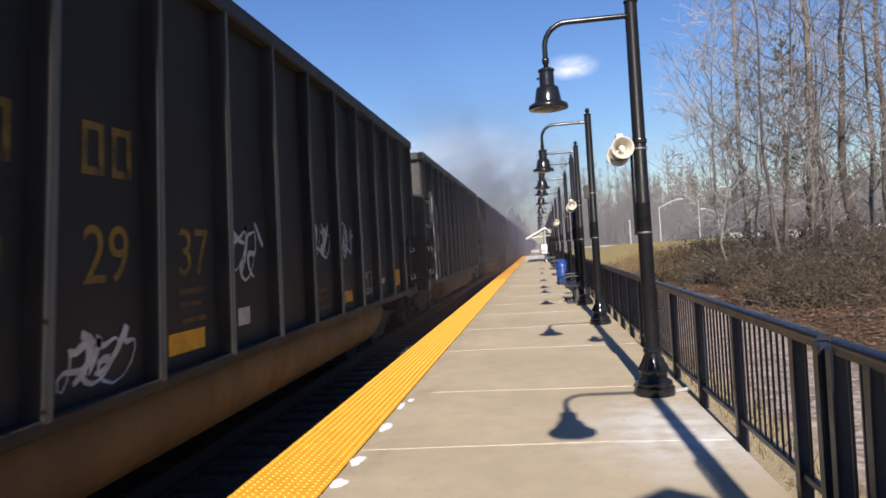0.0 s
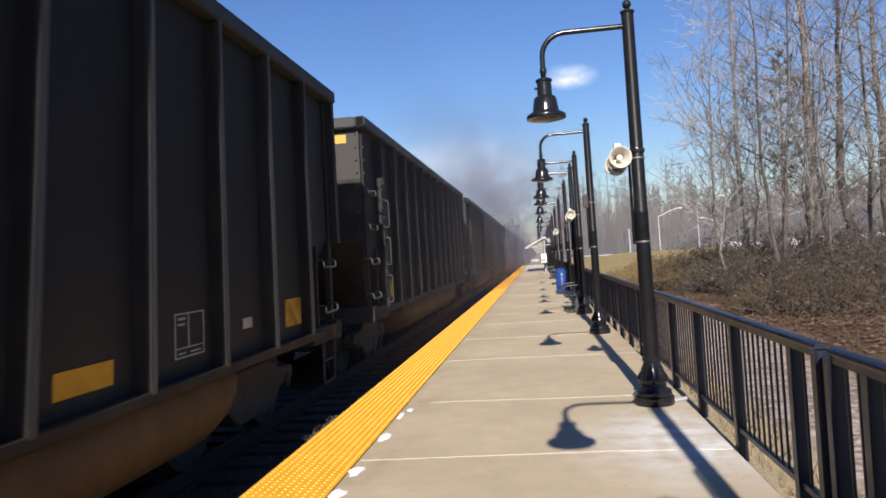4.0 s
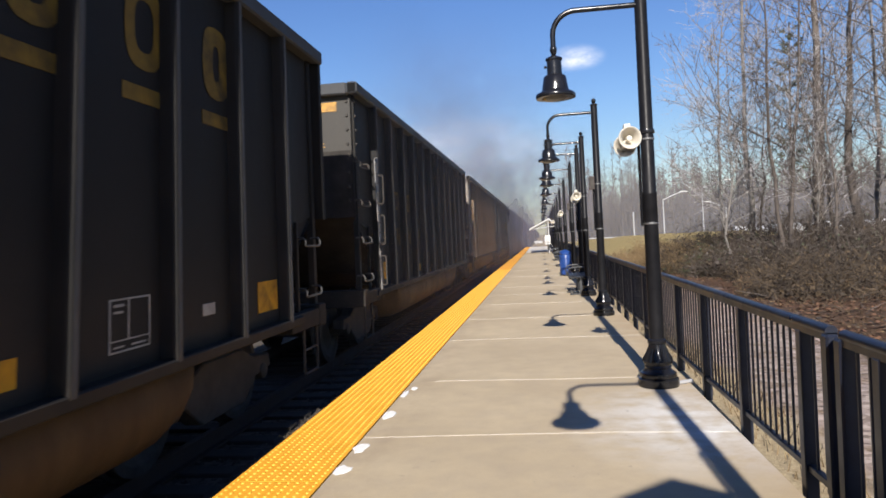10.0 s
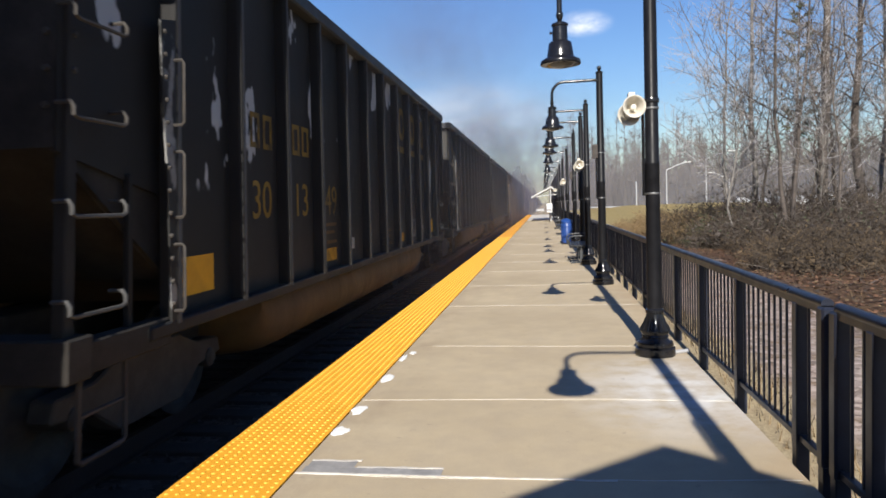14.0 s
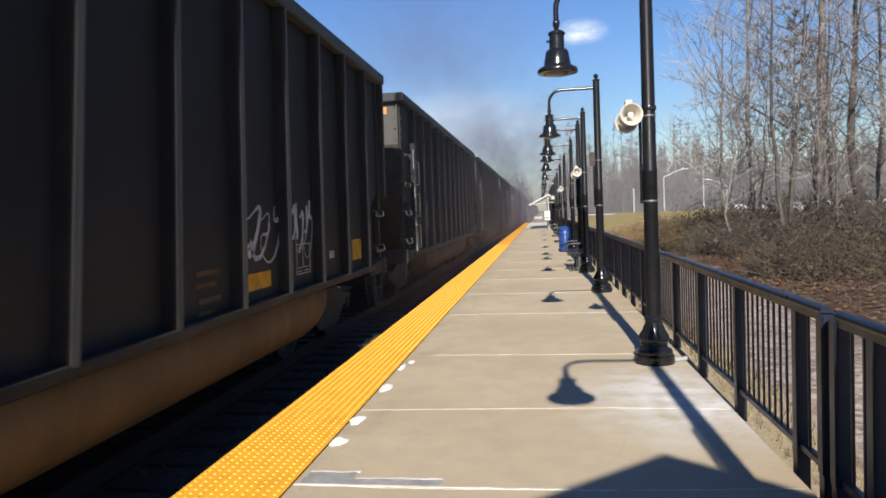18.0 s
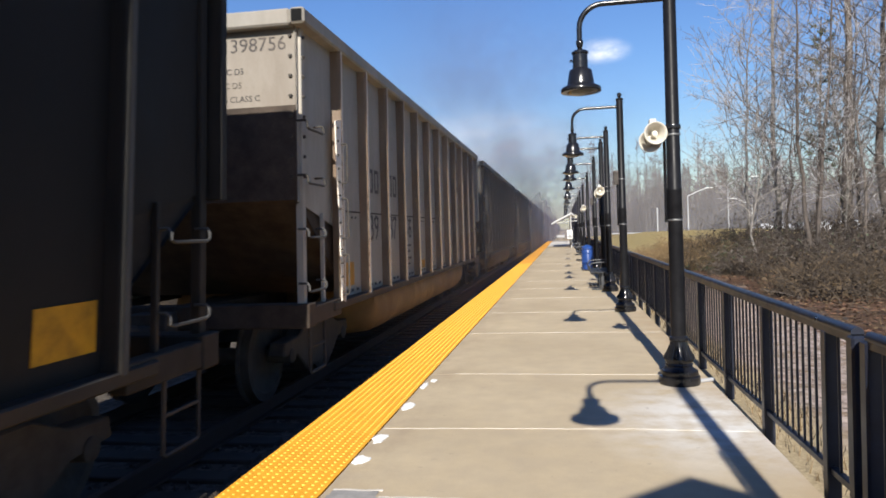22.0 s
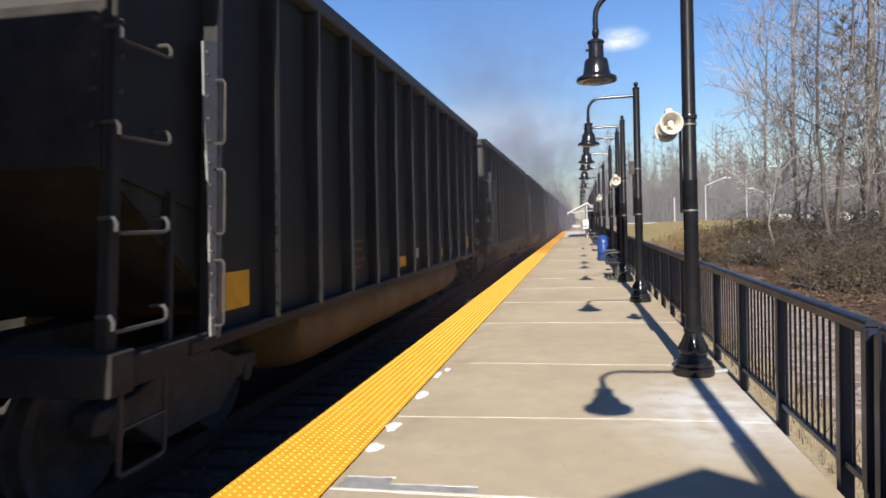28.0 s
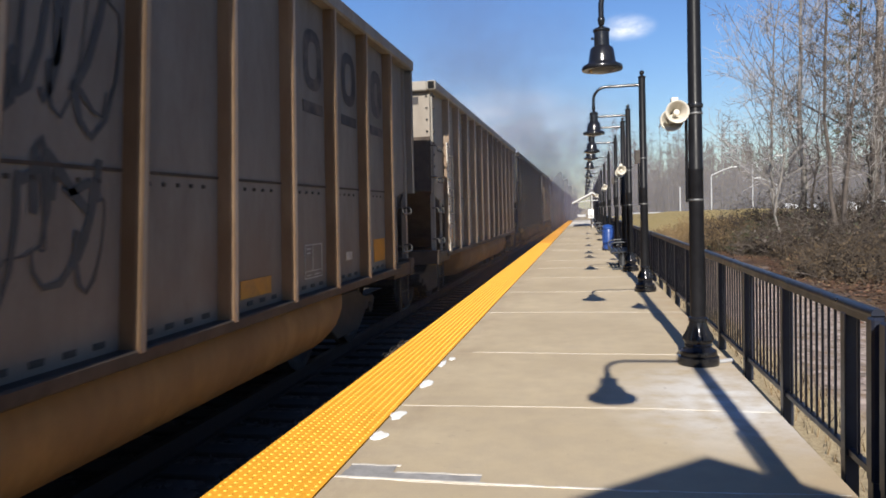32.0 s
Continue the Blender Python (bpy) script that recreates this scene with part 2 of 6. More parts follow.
M["ladder"] = plain("ladder", (0.058, 0.056, 0.054), 0.6, 0, 0.3, 9, 0.15, 0.2)
def faded(name, color, ground):
    """Old stencilled paint, more or less worn off from one marking to the next."""
    t = Tree(name)
    wear = t.math("MULTIPLY", t.ramp(t.noise(5, 5, 0.7), 0.3, 0.7), t.ramp(t.rnd, 0, 1, 0.25, 1.2))
    return t.done(t.mix(wear, color, ground), 0.7, 0, 0.2)


M["yellow_mark"] = faded("yellow_mark", (0.6, 0.31, 0.018), (0.17, 0.088, 0.016))
M["old_mark"] = faded("old_mark", (0.42, 0.2, 0.028), (0.22, 0.13, 0.05))
M["dim_mark"] = faded("dim_mark", (0.12, 0.066, 0.02), (0.03, 0.024, 0.018))
M["number_yellow"] = faded("number_yellow", (0.23, 0.14, 0.022), (0.03, 0.025, 0.018))
M["number_black"] = faded("number_black", (0.035, 0.035, 0.04), (0.12, 0.1, 0.085))
M["car_tan"] = car_paint("car_tan", (0.182, 0.166, 0.148), (0.12, 0.104, 0.09), 0.8, (0.13, 0.09, 0.065))
M["rib_tan"] = car_paint("rib_tan", (0.17, 0.115, 0.07), (0.1, 0.06, 0.035), 0.9, (0.1, 0.055, 0.03))
# the brown one for pale cars, likewise darkened for shade at the ends
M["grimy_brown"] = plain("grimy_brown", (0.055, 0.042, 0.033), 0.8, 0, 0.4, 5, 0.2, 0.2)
M["number_pale"] = plain("number_pale", (0.3, 0.285, 0.26), 0.6, 0, 0.3, 5, 0.1)
M["spray_white"] = plain("spray_white", (0.34, 0.34, 0.35), 0.7, 0, 0.35, 5, 0.1)
M["spray_black"] = plain("spray_black", (0.04, 0.04, 0.042), 0.7, 0, 0.35, 5, 0.1)
M["spray_green"] = plain("spray_green", (0.34, 0.34, 0.09), 0.7, 0, 0.3, 5, 0.1)
def worn_plate():
    """Old pale paint, flaked off down to the black from car to car."""
    t = Tree("worn_plate")
    much = t.ramp(t.rnd, 0.25, 0.8, -0.2, 0.35)
    share = t.ramp(t.math("ADD", t.noise(2.6, 5, 0.6, t.scaled(1, 1.6, 0.7)), much), 0.5, 0.54)
    fine = t.noise(30, 4, 0.7)
    c = t.mix(share, (0.02, 0.02, 0.02), (0.21, 0.206, 0.2))
    c = t.mix(t.ramp(fine, 0.5, 0.8, 0, 0.5), c, (0.03, 0.027, 0.024))
    t.bump(fine, 0.15, 0.004)
    return t.done(c, 0.7, 0, 0.2)


M["worn_plate"] = worn_plate()
M["stencil"] = faded("stencil", (0.62, 0.33, 0.07), (0.2, 0.13, 0.06))
# near-black that stands for the shade inside the chord tubes
M["tube_dark"] = plain("tube_dark", (0.008, 0.008, 0.008), 0.9, 0, 0.2, 8, 0.05, 0.1)
M["coal"] = plain("coal", (0.018, 0.018, 0.019), 0.5, 0, 0.5, 12, 0.8)
M["bark"] = plain("bark", (0.1, 0.083, 0.071), 0.95, 0, 0.4, 5, 0.8)
M["dark_bark"] = plain("dark_bark", (0.075, 0.061, 0.052), 0.95, 0, 0.4, 5, 0.8)
M["pale_bark"] = plain("pale_bark", (0.18, 0.163, 0.146), 0.95, 0, 0.35, 4, 0.6)
M["twig_dark"] = plain("twig_dark", (0.1, 0.083, 0.074), 0.95, 0, 0.3, 3, 0.3)
M["twig"] = plain("twig", (0.3, 0.283, 0.282), 0.95, 0, 0.3, 3, 0.3)
M["far_twig"] = plain("far_twig", (0.112, 0.097, 0.094), 0.95, 0, 0.3, 0.2, 0.1)
M["brush"] = plain("brush", (0.042, 0.031, 0.022), 0.95, 0, 0.45, 0.8, 0.3)
M["straw_pale"] = plain("straw_pale", (0.27, 0.205, 0.11), 0.95, 0, 0.3, 0.9, 0.3)
M["straw"] = plain("straw", (0.17, 0.115, 0.055), 0.95, 0, 0.35, 0.9, 0.3)
M["straw_dark"] = plain("straw_dark", (0.085, 0.058, 0.032), 0.95, 0, 0.4, 0.9, 0.3)
M["leaf_green"] = plain("leaf_green", (0.05, 0.065, 0.03), 0.8, 0, 0.4, 1.5, 0.3)
M["dead_leaf"] = plain("dead_leaf", (0.14, 0.07, 0.037), 0.9, 0, 0.5, 1.5, 0.2)
M["needle"] = plain("needle", (0.1, 0.11, 0.06), 0.8, 0, 0.3, 1.5, 0.2)
M["blue_bin"] = plain("blue_bin", (0.016, 0.05, 0.2), 0.4, 0, 0.15, 6, 0.08)
M["grey_bench"] = plain("grey_bench", (0.03, 0.032, 0.036), 0.5, 0, 0.2, 6, 0.1)
M["sign_white"] = plain("sign_white", (0.75, 0.75, 0.73), 0.5, 0, 0.05, 6, 0.02)
M["canopy"] = plain("canopy", (0.5, 0.5, 0.49), 0.5, 0.1, 0.1, 3, 0.05)
M["asphalt"] = plain("asphalt", (0.055, 0.055, 0.056), 0.9, 0, 0.25, 4, 0.4)
M["guard"] = plain("guard", (0.36, 0.36, 0.37), 0.5, 0.2, 0.15, 4, 0.1)
M["glass_dark"] = plain("glass_dark", (0.02, 0.025, 0.03), 0.08, 0, 0.1, 4, 0.0, 0.8)
M["tyre"] = plain("tyre", (0.02, 0.02, 0.02), 0.8, 0, 0.2, 9)
M["ground"] = ground_material()


# ---- geometry helpers ----
class Geo:
    """Collects vertices and faces of one mesh; mats holds a slot per face."""

    def __init__(self):
        self.v, self.f, self.k = [], [], []

    def add(self, verts, faces, slot=0):
        o = len(self.v)
        self.v += [tuple(p) for p in verts]
        self.f += [tuple(o + i for i in face) for face in faces]
        self.k += [slot] * len(faces)
        return self

    def box(self, x0, x1, y0, y1, z0, z1, slot=0):
        v = [(x, y, z) for z in (z0, z1) for y in (y0, y1) for x in (x0, x1)]
        return self.add(v, [(0, 2, 3, 1), (4, 5, 7, 6), (0, 1, 5, 4), (2, 6, 7, 3), (0, 4, 6, 2), (1, 3, 7, 5)], slot)

    def tube(self, path, radii, n=8, slot=0, caps=True):
        path = [Vector(p) for p in path]
        if not hasattr(radii, "__len__"):
            radii = [radii] * len(path)
        o, side = len(self.v), None
        for i, p in enumerate(path):
            d = (path[min(i + 1, len(path) - 1)] - path[max(i - 1, 0)]).normalized()
            if side is None:
                side = d.cross(Vector((0.31, 0.17, 0.93)) if abs(d.z) < 0.9 else Vector((0, 1, 0))).normalized()
            else:
                side = (side - d * side.dot(d)).normalized()
            up = d.cross(side)
            self.v += [tuple(p + (side * math.cos(a) + up * math.sin(a)) * radii[i]) for a in (2 * math.pi * j / n for j in range(n))]
        for i in range(len(path) - 1):
            for j in range(n):
                a, b = o + i * n + j, o + i * n + (j + 1) % n
                self.f.append((a, b, b + n, a + n))
                self.k.append(slot)
        if caps:
            self.f += [tuple(o + j for j in reversed(range(n))), tuple(o + (len(path) - 1) * n + j for j in range(n))]
            self.k += [slot, slot]
        return self

    def lathe(self, profile, n=20, at=(0, 0, 0), axis="z", slot=0):
        """profile: (radius, height) from bottom to top."""
        o = len(self.v)
        for r, h in profile:
            for j in range(n):
                a = 2 * math.pi * j / n
                c, s = r * math.cos(a), r * math.sin(a)
                p = (c, s, h) if axis == "z" else ((c, h, s) if axis == "y" else (h, c, s))
                self.v.append((p[0] + at[0], p[1] + at[1], p[2] + at[2]))
        for i in range(len(profile) - 1):
            for j in range(n):
                a, b = o + i * n + j, o + i * n + (j + 1) % n
                self.f.append((a, b, b + n, a + n))
                self.k.append(slot)
        self.f += [tuple(o + j for j in reversed(range(n))), tuple(o + (len(profile) - 1) * n + j for j in range(n))]
        self.k += [slot, slot]
        return self

    def mesh(self, name, mats, bevel=0.0, smooth=False):
        me = bpy.data.meshes.new(name)
        me.from_pydata(self.v, [], self.f)
        for m in mats if isinstance(mats, (list, tuple)) else [mats]:
            me.materials.append(m)
        if any(self.k):
            me.polygons.foreach_set("material_index", self.k)
        bm = bmesh.new()
        bm.from_mesh(me)
        bmesh.ops.recalc_face_normals(bm, faces=bm.faces)
        if bevel:
            bmesh.ops.bevel(bm, geom=bm.edges[:], offset=bevel, segments=1, affect="EDGES", profile=0.5)
        if smooth:
            for e in bm.edges:
                e.smooth = len(e.link_faces) == 2 and e.calc_face_angle(0) < 0.7
            for f in bm.faces:
                f.smooth = True
        bm.to_mesh(me)
        bm.free()
        me.update()
        return me


def put(name, me, parent=None, at=(0, 0, 0), turn=0.0, label=""):
    """Links a mesh as one object, as a part of parent if given."""
    ob = new(name, me)
    ob.parent = parent
    ob.location = at
    if turn:
        ob.rotation_euler = (0, 0, turn)
    return tagged(ob, label)


def thing(name, at=(0, 0, 0), label="", category="", group="", kind="", turn=0.0):
    ob = new(name)
    ob.location = at
    ob.rotation_euler = (0, 0, turn)
    ob.empty_display_size = 0.2
    return tagged(ob, label, category, group, kind)


def box_mesh(name, mat, x0, x1, y0, y1, z0, z1, bevel=0.0):
    return Geo().box(x0, x1, y0, y1, z0, z1).mesh(name, mat, bevel)


TEXT = {}


def text_mesh(words, size, mat, turn):
    """Flat lettering as a mesh. turn: 'side' faces +x and reads along +y, 'end' faces -y and reads along +x."""
    key = (words, size, mat.name, turn)
    if key not in TEXT:
        cu = bpy.data.curves.new("lettering", "FONT")
        cu.body, cu.size, cu.extrude, cu.align_x = words, size, 0.0015, "CENTER"
        cu.resolution_u = 3
        ob = bpy.data.objects.new("lettering", cu)
        me = bpy.data.meshes.new_from_object(ob)
        bpy.data.objects.remove(ob)
        bpy.data.curves.remove(cu)
        m = Matrix(((0, 0, 1, 0), (1, 0, 0, 0), (0, 1, 0, 0), (0, 0, 0, 1))) if turn == "side" else Matrix(((1, 0, 0, 0), (0, 0, -1, 0), (0, 1, 0, 0), (0, 0, 0, 1)))
        me.transform(m)
        me.materials.clear()
        me.materials.append(mat)
        TEXT[key] = me
    return TEXT[key]


# ---- ground, track, platform ----
LEFT, RIGHT, EDGE = -2.06, 1.324, -1.449
TRACK_X, RAIL_Z = -4.05, -0.25


def smooth(a, b, v):
    k = min(1.0, max(0.0, (v - a) / (b - a)))
    return k * k * (3 - 2 * k)


def ground_height(x, y):
    # unseen bank added beyond the track, blocks the bright view between car parts
    if x < 0:
        return -0.55 + 3.6 * smooth(7.2, 13, -x)
    z = -0.07 + 0.04 * math.sin(x * 1.3 + y * 0.7)
    bank = smooth(4.5, 9, x) * (0.12 + 0.14 * math.sin(y * 0.31) * smooth(5, 9, x))
    mound = 0.8 * smooth(40, 68, y) * smooth(3, 10.5, x) * (1 - smooth(16, 26, x)) * (1 - 0.6 * smooth(78, 98, y))
    return z + bank + mound - 0.5 * smooth(70, 100, y) * smooth(14, 26, x)


def build_ground():
    xs = [-1500, -400, -120, -40, -20, -14, -13, -12, -11, -10, -9, -8, -7.2, -6.5, -5, -3, -1.6, 0.8, 1.3, 1.6, 2, 2.5, 3, 3.6, 4.2, 4.8, 5.4, 6, 6.7, 7.4, 8.2, 9, 10, 11, 12, 14, 16, 18, 21, 24, 28, 33, 40, 50, 65, 90, 140, 250, 500, 1500]
    ys = [-1500, -300, -80, -30, -12, -6, -3] + [-1 + 0.7 * k for k in range(45)] + [32 + 2 * k for k in range(30)] + [95, 105, 120, 140, 170, 220, 320, 500, 900, 2500]
    g = Geo()
    g.v = [(x, y, ground_height(x, y) + 0.035 * noise.noise((x * 0.9, y * 0.9, 0)) * (1 if x > 1.5 else 0.2)) for y in ys for x in xs]
    n = len(xs)
    g.f = [(j * n + i, j * n + i + 1, j * n + i + n + 1, j * n + i + n) for j in range(len(ys) - 1) for i in range(n - 1)]
    g.k = [0] * len(g.f)
    tagged(put("ground", g.mesh("ground", M["ground"], smooth=True)), "gravel, dry grass and brown leaf litter beside the railway", "ground", kind="structure")


def build_track():
    track = thing("track", (TRACK_X, 0, 0), "railway track with steel rails on dark wooden ties", "track", kind="structure")
    g = Geo()
    for s in (-1, 1):
        c = s * 0.755
        for x0, x1, z0, z1 in ((-0.07, 0.07, -0.17, -0.15), (-0.01, 0.01, -0.15, -0.04), (-0.036, 0.036, -0.04, 0)):
            me = box_mesh("rail", M["rail"], c + x0, c + x1, -60, 1400, RAIL_Z + z0, RAIL_Z + z1)
            g.add([v.co for v in me.vertices], [tuple(p.vertices) for p in me.polygons])
            bpy.data.meshes.remove(me)
        put("rail", g.mesh("rail", M["rail"]), track)
        g = Geo()
    tie = box_mesh("tie", M["tie"], -1.3, 1.3, -0.11, 0.11, RAIL_Z - 0.36, RAIL_Z - 0.17, 0.01)
    for k in range(120):
        put("tie", tie, track, (0, -8 + 0.5 * k, 0))
    rest = Geo()
    for k in range(400):
        y = 52 + 0.5 * k
        rest.box(-1.3, 1.3, y - 0.11, y + 0.11, RAIL_Z - 0.36, RAIL_Z - 0.17)
    tagged(put("far_ties", rest.mesh("far_ties", M["tie"]), track), kind="stuff")
    bed = Geo()
    sec = [(-3.2, -0.62), (-1.9, -0.46), (1.7, -0.46), (1.95, -0.5)]
    ys = [-60, 0, 40, 1400]
    for i in range(3):
        for j in range(3):
            q = [(sec[i][0], ys[j], sec[i][1]), (sec[i + 1][0], ys[j], sec[i + 1][1]), (sec[i + 1][0], ys[j + 1], sec[i + 1][1]), (sec[i][0], ys[j + 1], sec[i][1])]
            bed.add(q, [(0, 1, 2, 3)])
    put("ballast_bed", bed.mesh("ballast_bed", M["ground"]), track)
    rng = random.Random(4)
    st = Geo()
    for k in range(2600):
        x, y, r = rng.uniform(0.2, 1.9), rng.uniform(1.5, 26), rng.uniform(0.018, 0.04)
        a = rng.random() * 3
        pts = [(x + r * math.cos(a + i * 2.1), y + r * math.sin(a + i * 2.1), RAIL_Z - 0.21) for i in range(3)] + [(x, y, RAIL_Z - 0.21 + r)]
        st.add(pts, [(0, 1, 3), (1, 2, 3), (2, 0, 3)])
    tagged(put("ballast_stones", st.mesh("ballast_stones", M["ground"]), track), kind="stuff")


JOINTS = [-9.0, -6.0, -3.0, -0.2, 1.9, 3.87, 5.44, 7.52, 10.54, 13.2, 15.92, 18.5, 21.2, 26.5, 31.8, 37.1, 42.4, 47.7, 53, 58, 62.5, 70, 78, 86, 93]


def build_platform():
    plat = thing("platform", (0, 0, 0), "low concrete station platform with scored slabs", "platform", kind="structure")
    base = Geo().box(LEFT + 0.03, RIGHT - 0.02, -9, 93, -0.62, -0.045)
    put("platform_base", base.mesh("platform_base", M["mortar"]), plat)
    rng = random.Random(2)
    for a, b in zip(JOINTS, JOINTS[1:]):
        mat = M["mortar"] if a >= 62 else M["concrete"]
        g = Geo()
        g.box(EDGE + 0.004, RIGHT, a + 0.0015, b - 0.0015, -0.16, 0)
        put("slab", g.mesh("slab", mat, 0.001), plat)
        # crooked pale crack filling along the joint
        left = EDGE + (0.25 if rng.random() < 0.5 else 0.02)
        n, phase = 40, rng.random() * 9
        g = Geo()
        for i in range(n + 1):
            x = left + (RIGHT - 0.03 - left) * i / n
            y = b + 0.03 * math.sin(1.7 * x + phase) + 0.014 * noise.noise((x * 2.5, b, phase)) + 0.008 * noise.noise((x * 9, b, phase))
            w = 0.0012 + 0.0085 * abs(noise.noise((x * 3.5, b, 7.0)))
            g.v += [(x, y - w, 0.0), (x, y + w, 0.0), (x, y, 0.0022)]
        for i in range(n):
            o = 3 * i
            g.f += [(o, o + 3, o + 5, o + 2), (o + 2, o + 5, o + 4, o + 1)]
        g.k = [0] * len(g.f)
        put("joint", g.mesh("joint", M["mortar"]), plat)
    # yellow warning strip
    tile = Geo().box(0, EDGE - LEFT - 0.004, 0, 1.215, -0.06, 0.0)
    n_tile = len(tile.f)
    for i in range(10):
        for j in range(20):
            x, y = 0.03 + 0.0605 * i, 0.033 + 0.0605 * j
            tile.lathe([(0.0135, 0.0), (0.009, 0.006)], 6, (x, y, 0), slot=1)
    me = tile.mesh("warning_tile", [M["yellow_tile"], M["yellow_dome"]])
    flat = box_mesh("warning_tile_far", M["yellow_tile"], 0, EDGE - LEFT - 0.004, 0, 1.215, -0.06, 0.004)
    strip = thing("warning_strip", (LEFT, -9, 0.004), "yellow tactile warning strip with raised domes", "warning strip", kind="structure")
    for k in range(84):
        put("warning_tile", me if k < 34 else flat, strip, (0, 1.22 * k, 0))
    # lip under the strip
    lip = Geo().box(LEFT + 0.012, EDGE, -9, 93, -0.4, -0.062)
    put("platform_edge", lip.mesh("platform_edge", M["concrete"]), plat)
    # mortar blobs beside the strip
    def blob(name, cx, cy, rx, ry, mat, seed, label):
        r2 = random.Random(seed)
        n = 14
        pts = []
        for i in range(n):
            a = 2 * math.pi * i / n
            k = 1 + r2.uniform(-0.22, 0.22)
            pts.append((rx * k * math.cos(a), ry * k * math.sin(a)))
        g = Geo()
        v = [(x, y, 0.0) for x, y in pts] + [(x * 0.86, y * 0.86, 0.005) for x, y in pts]
        g.add(v, [(i, (i + 1) % n, n + (i + 1) % n, n + i) for i in range(n)] + [tuple(range(n, 2 * n)), tuple(reversed(range(n)))])
        tagged(put(name, g.mesh(name, mat), None, (cx, cy, 0.001)), label, "paint mark", "paint marks")
    for k, (x, y, rx, ry) in enumerate(((EDGE + 0.055, 6.13, 0.05, 0.15), (EDGE + 0.055, 5.14, 0.055, 0.12), (EDGE + 0.055, 4.64, 0.055, 0.1))):
        blob("paint_mark", x, y, rx, ry, M["white_blob"], k, "white oval paint mark on the concrete beside the strip")
    blob("paint_mark", EDGE + 0.04, 6.95, 0.03, 0.16, M["white_blob"], 9, "worn white paint mark on the concrete")
    blob("paint_mark", EDGE + 0.09, 7.2, 0.035, 0.07, M["white_blob"], 10, "worn white paint mark on the concrete")
    # grey repair patch with pale edges
    p = thing("repair_patch", (0, 0, 0), "grey mortar repair with pale edges on the slab", "repair patch")
    def ragged(name, mat, x0, x1, y0, y1, z, seed, amp, slope=0.0):
        # thin smear with uneven edges
        n = 36
        g = Geo()
        for i in range(n + 1):
            x = x0 + (x1 - x0) * i / n
            d = slope * (x - x0) + amp * noise.noise((x * 7, seed, 0)) + 0.4 * amp * noise.noise((x * 25, seed, 3))
            e = amp * 0.7 * noise.noise((x * 9, seed, 5))
            g.v += [(x, y0 + d, z), (x, y1 + d + e, z), (x, y0 + d, -0.002), (x, y1 + d + e, -0.002)]
        for i in range(n):
            o = 4 * i
            g.f += [(o, o + 4, o + 5, o + 1), (o + 2, o + 6, o + 4, o), (o + 1, o + 5, o + 7, o + 3)]
        g.k = [0] * len(g.f)
        put(name, g.mesh(name, mat), p)

    ragged("fill", M["patch"], -1.41, -0.6, 3.895, 3.985, 0.003, 1.0, 0.012, -0.02)
    ragged("fill", M["patch"], -1.4, -1.12, 3.97, 4.08, 0.0032, 2.0, 0.015)
    ragged("pale_edge", M["mortar"], -1.44, 0.35, 3.874, 3.888, 0.0045, 1.0, 0.012, -0.02)
    ragged("pale_edge", M["mortar"], -1.1, -0.6, 3.975, 3.992, 0.0042, 4.0, 0.014)
    ragged("pale_edge", M["mortar"], -1.4, -1.1, 4.075, 4.095, 0.0044, 2.0, 0.018)


build_ground()
build_track()
build_platform()

# ---- lamps, speakers ----
POST_X = 1.02
POST_Y = [0.82, 7.07, 13.15, 17.35, 19.75, 24.4, 31.4, 38.5, 45.2, 52.0, 59.0, 66.0, 73.0, 80.0, 87.0]
HORNS = [1, 3, 6, 9]


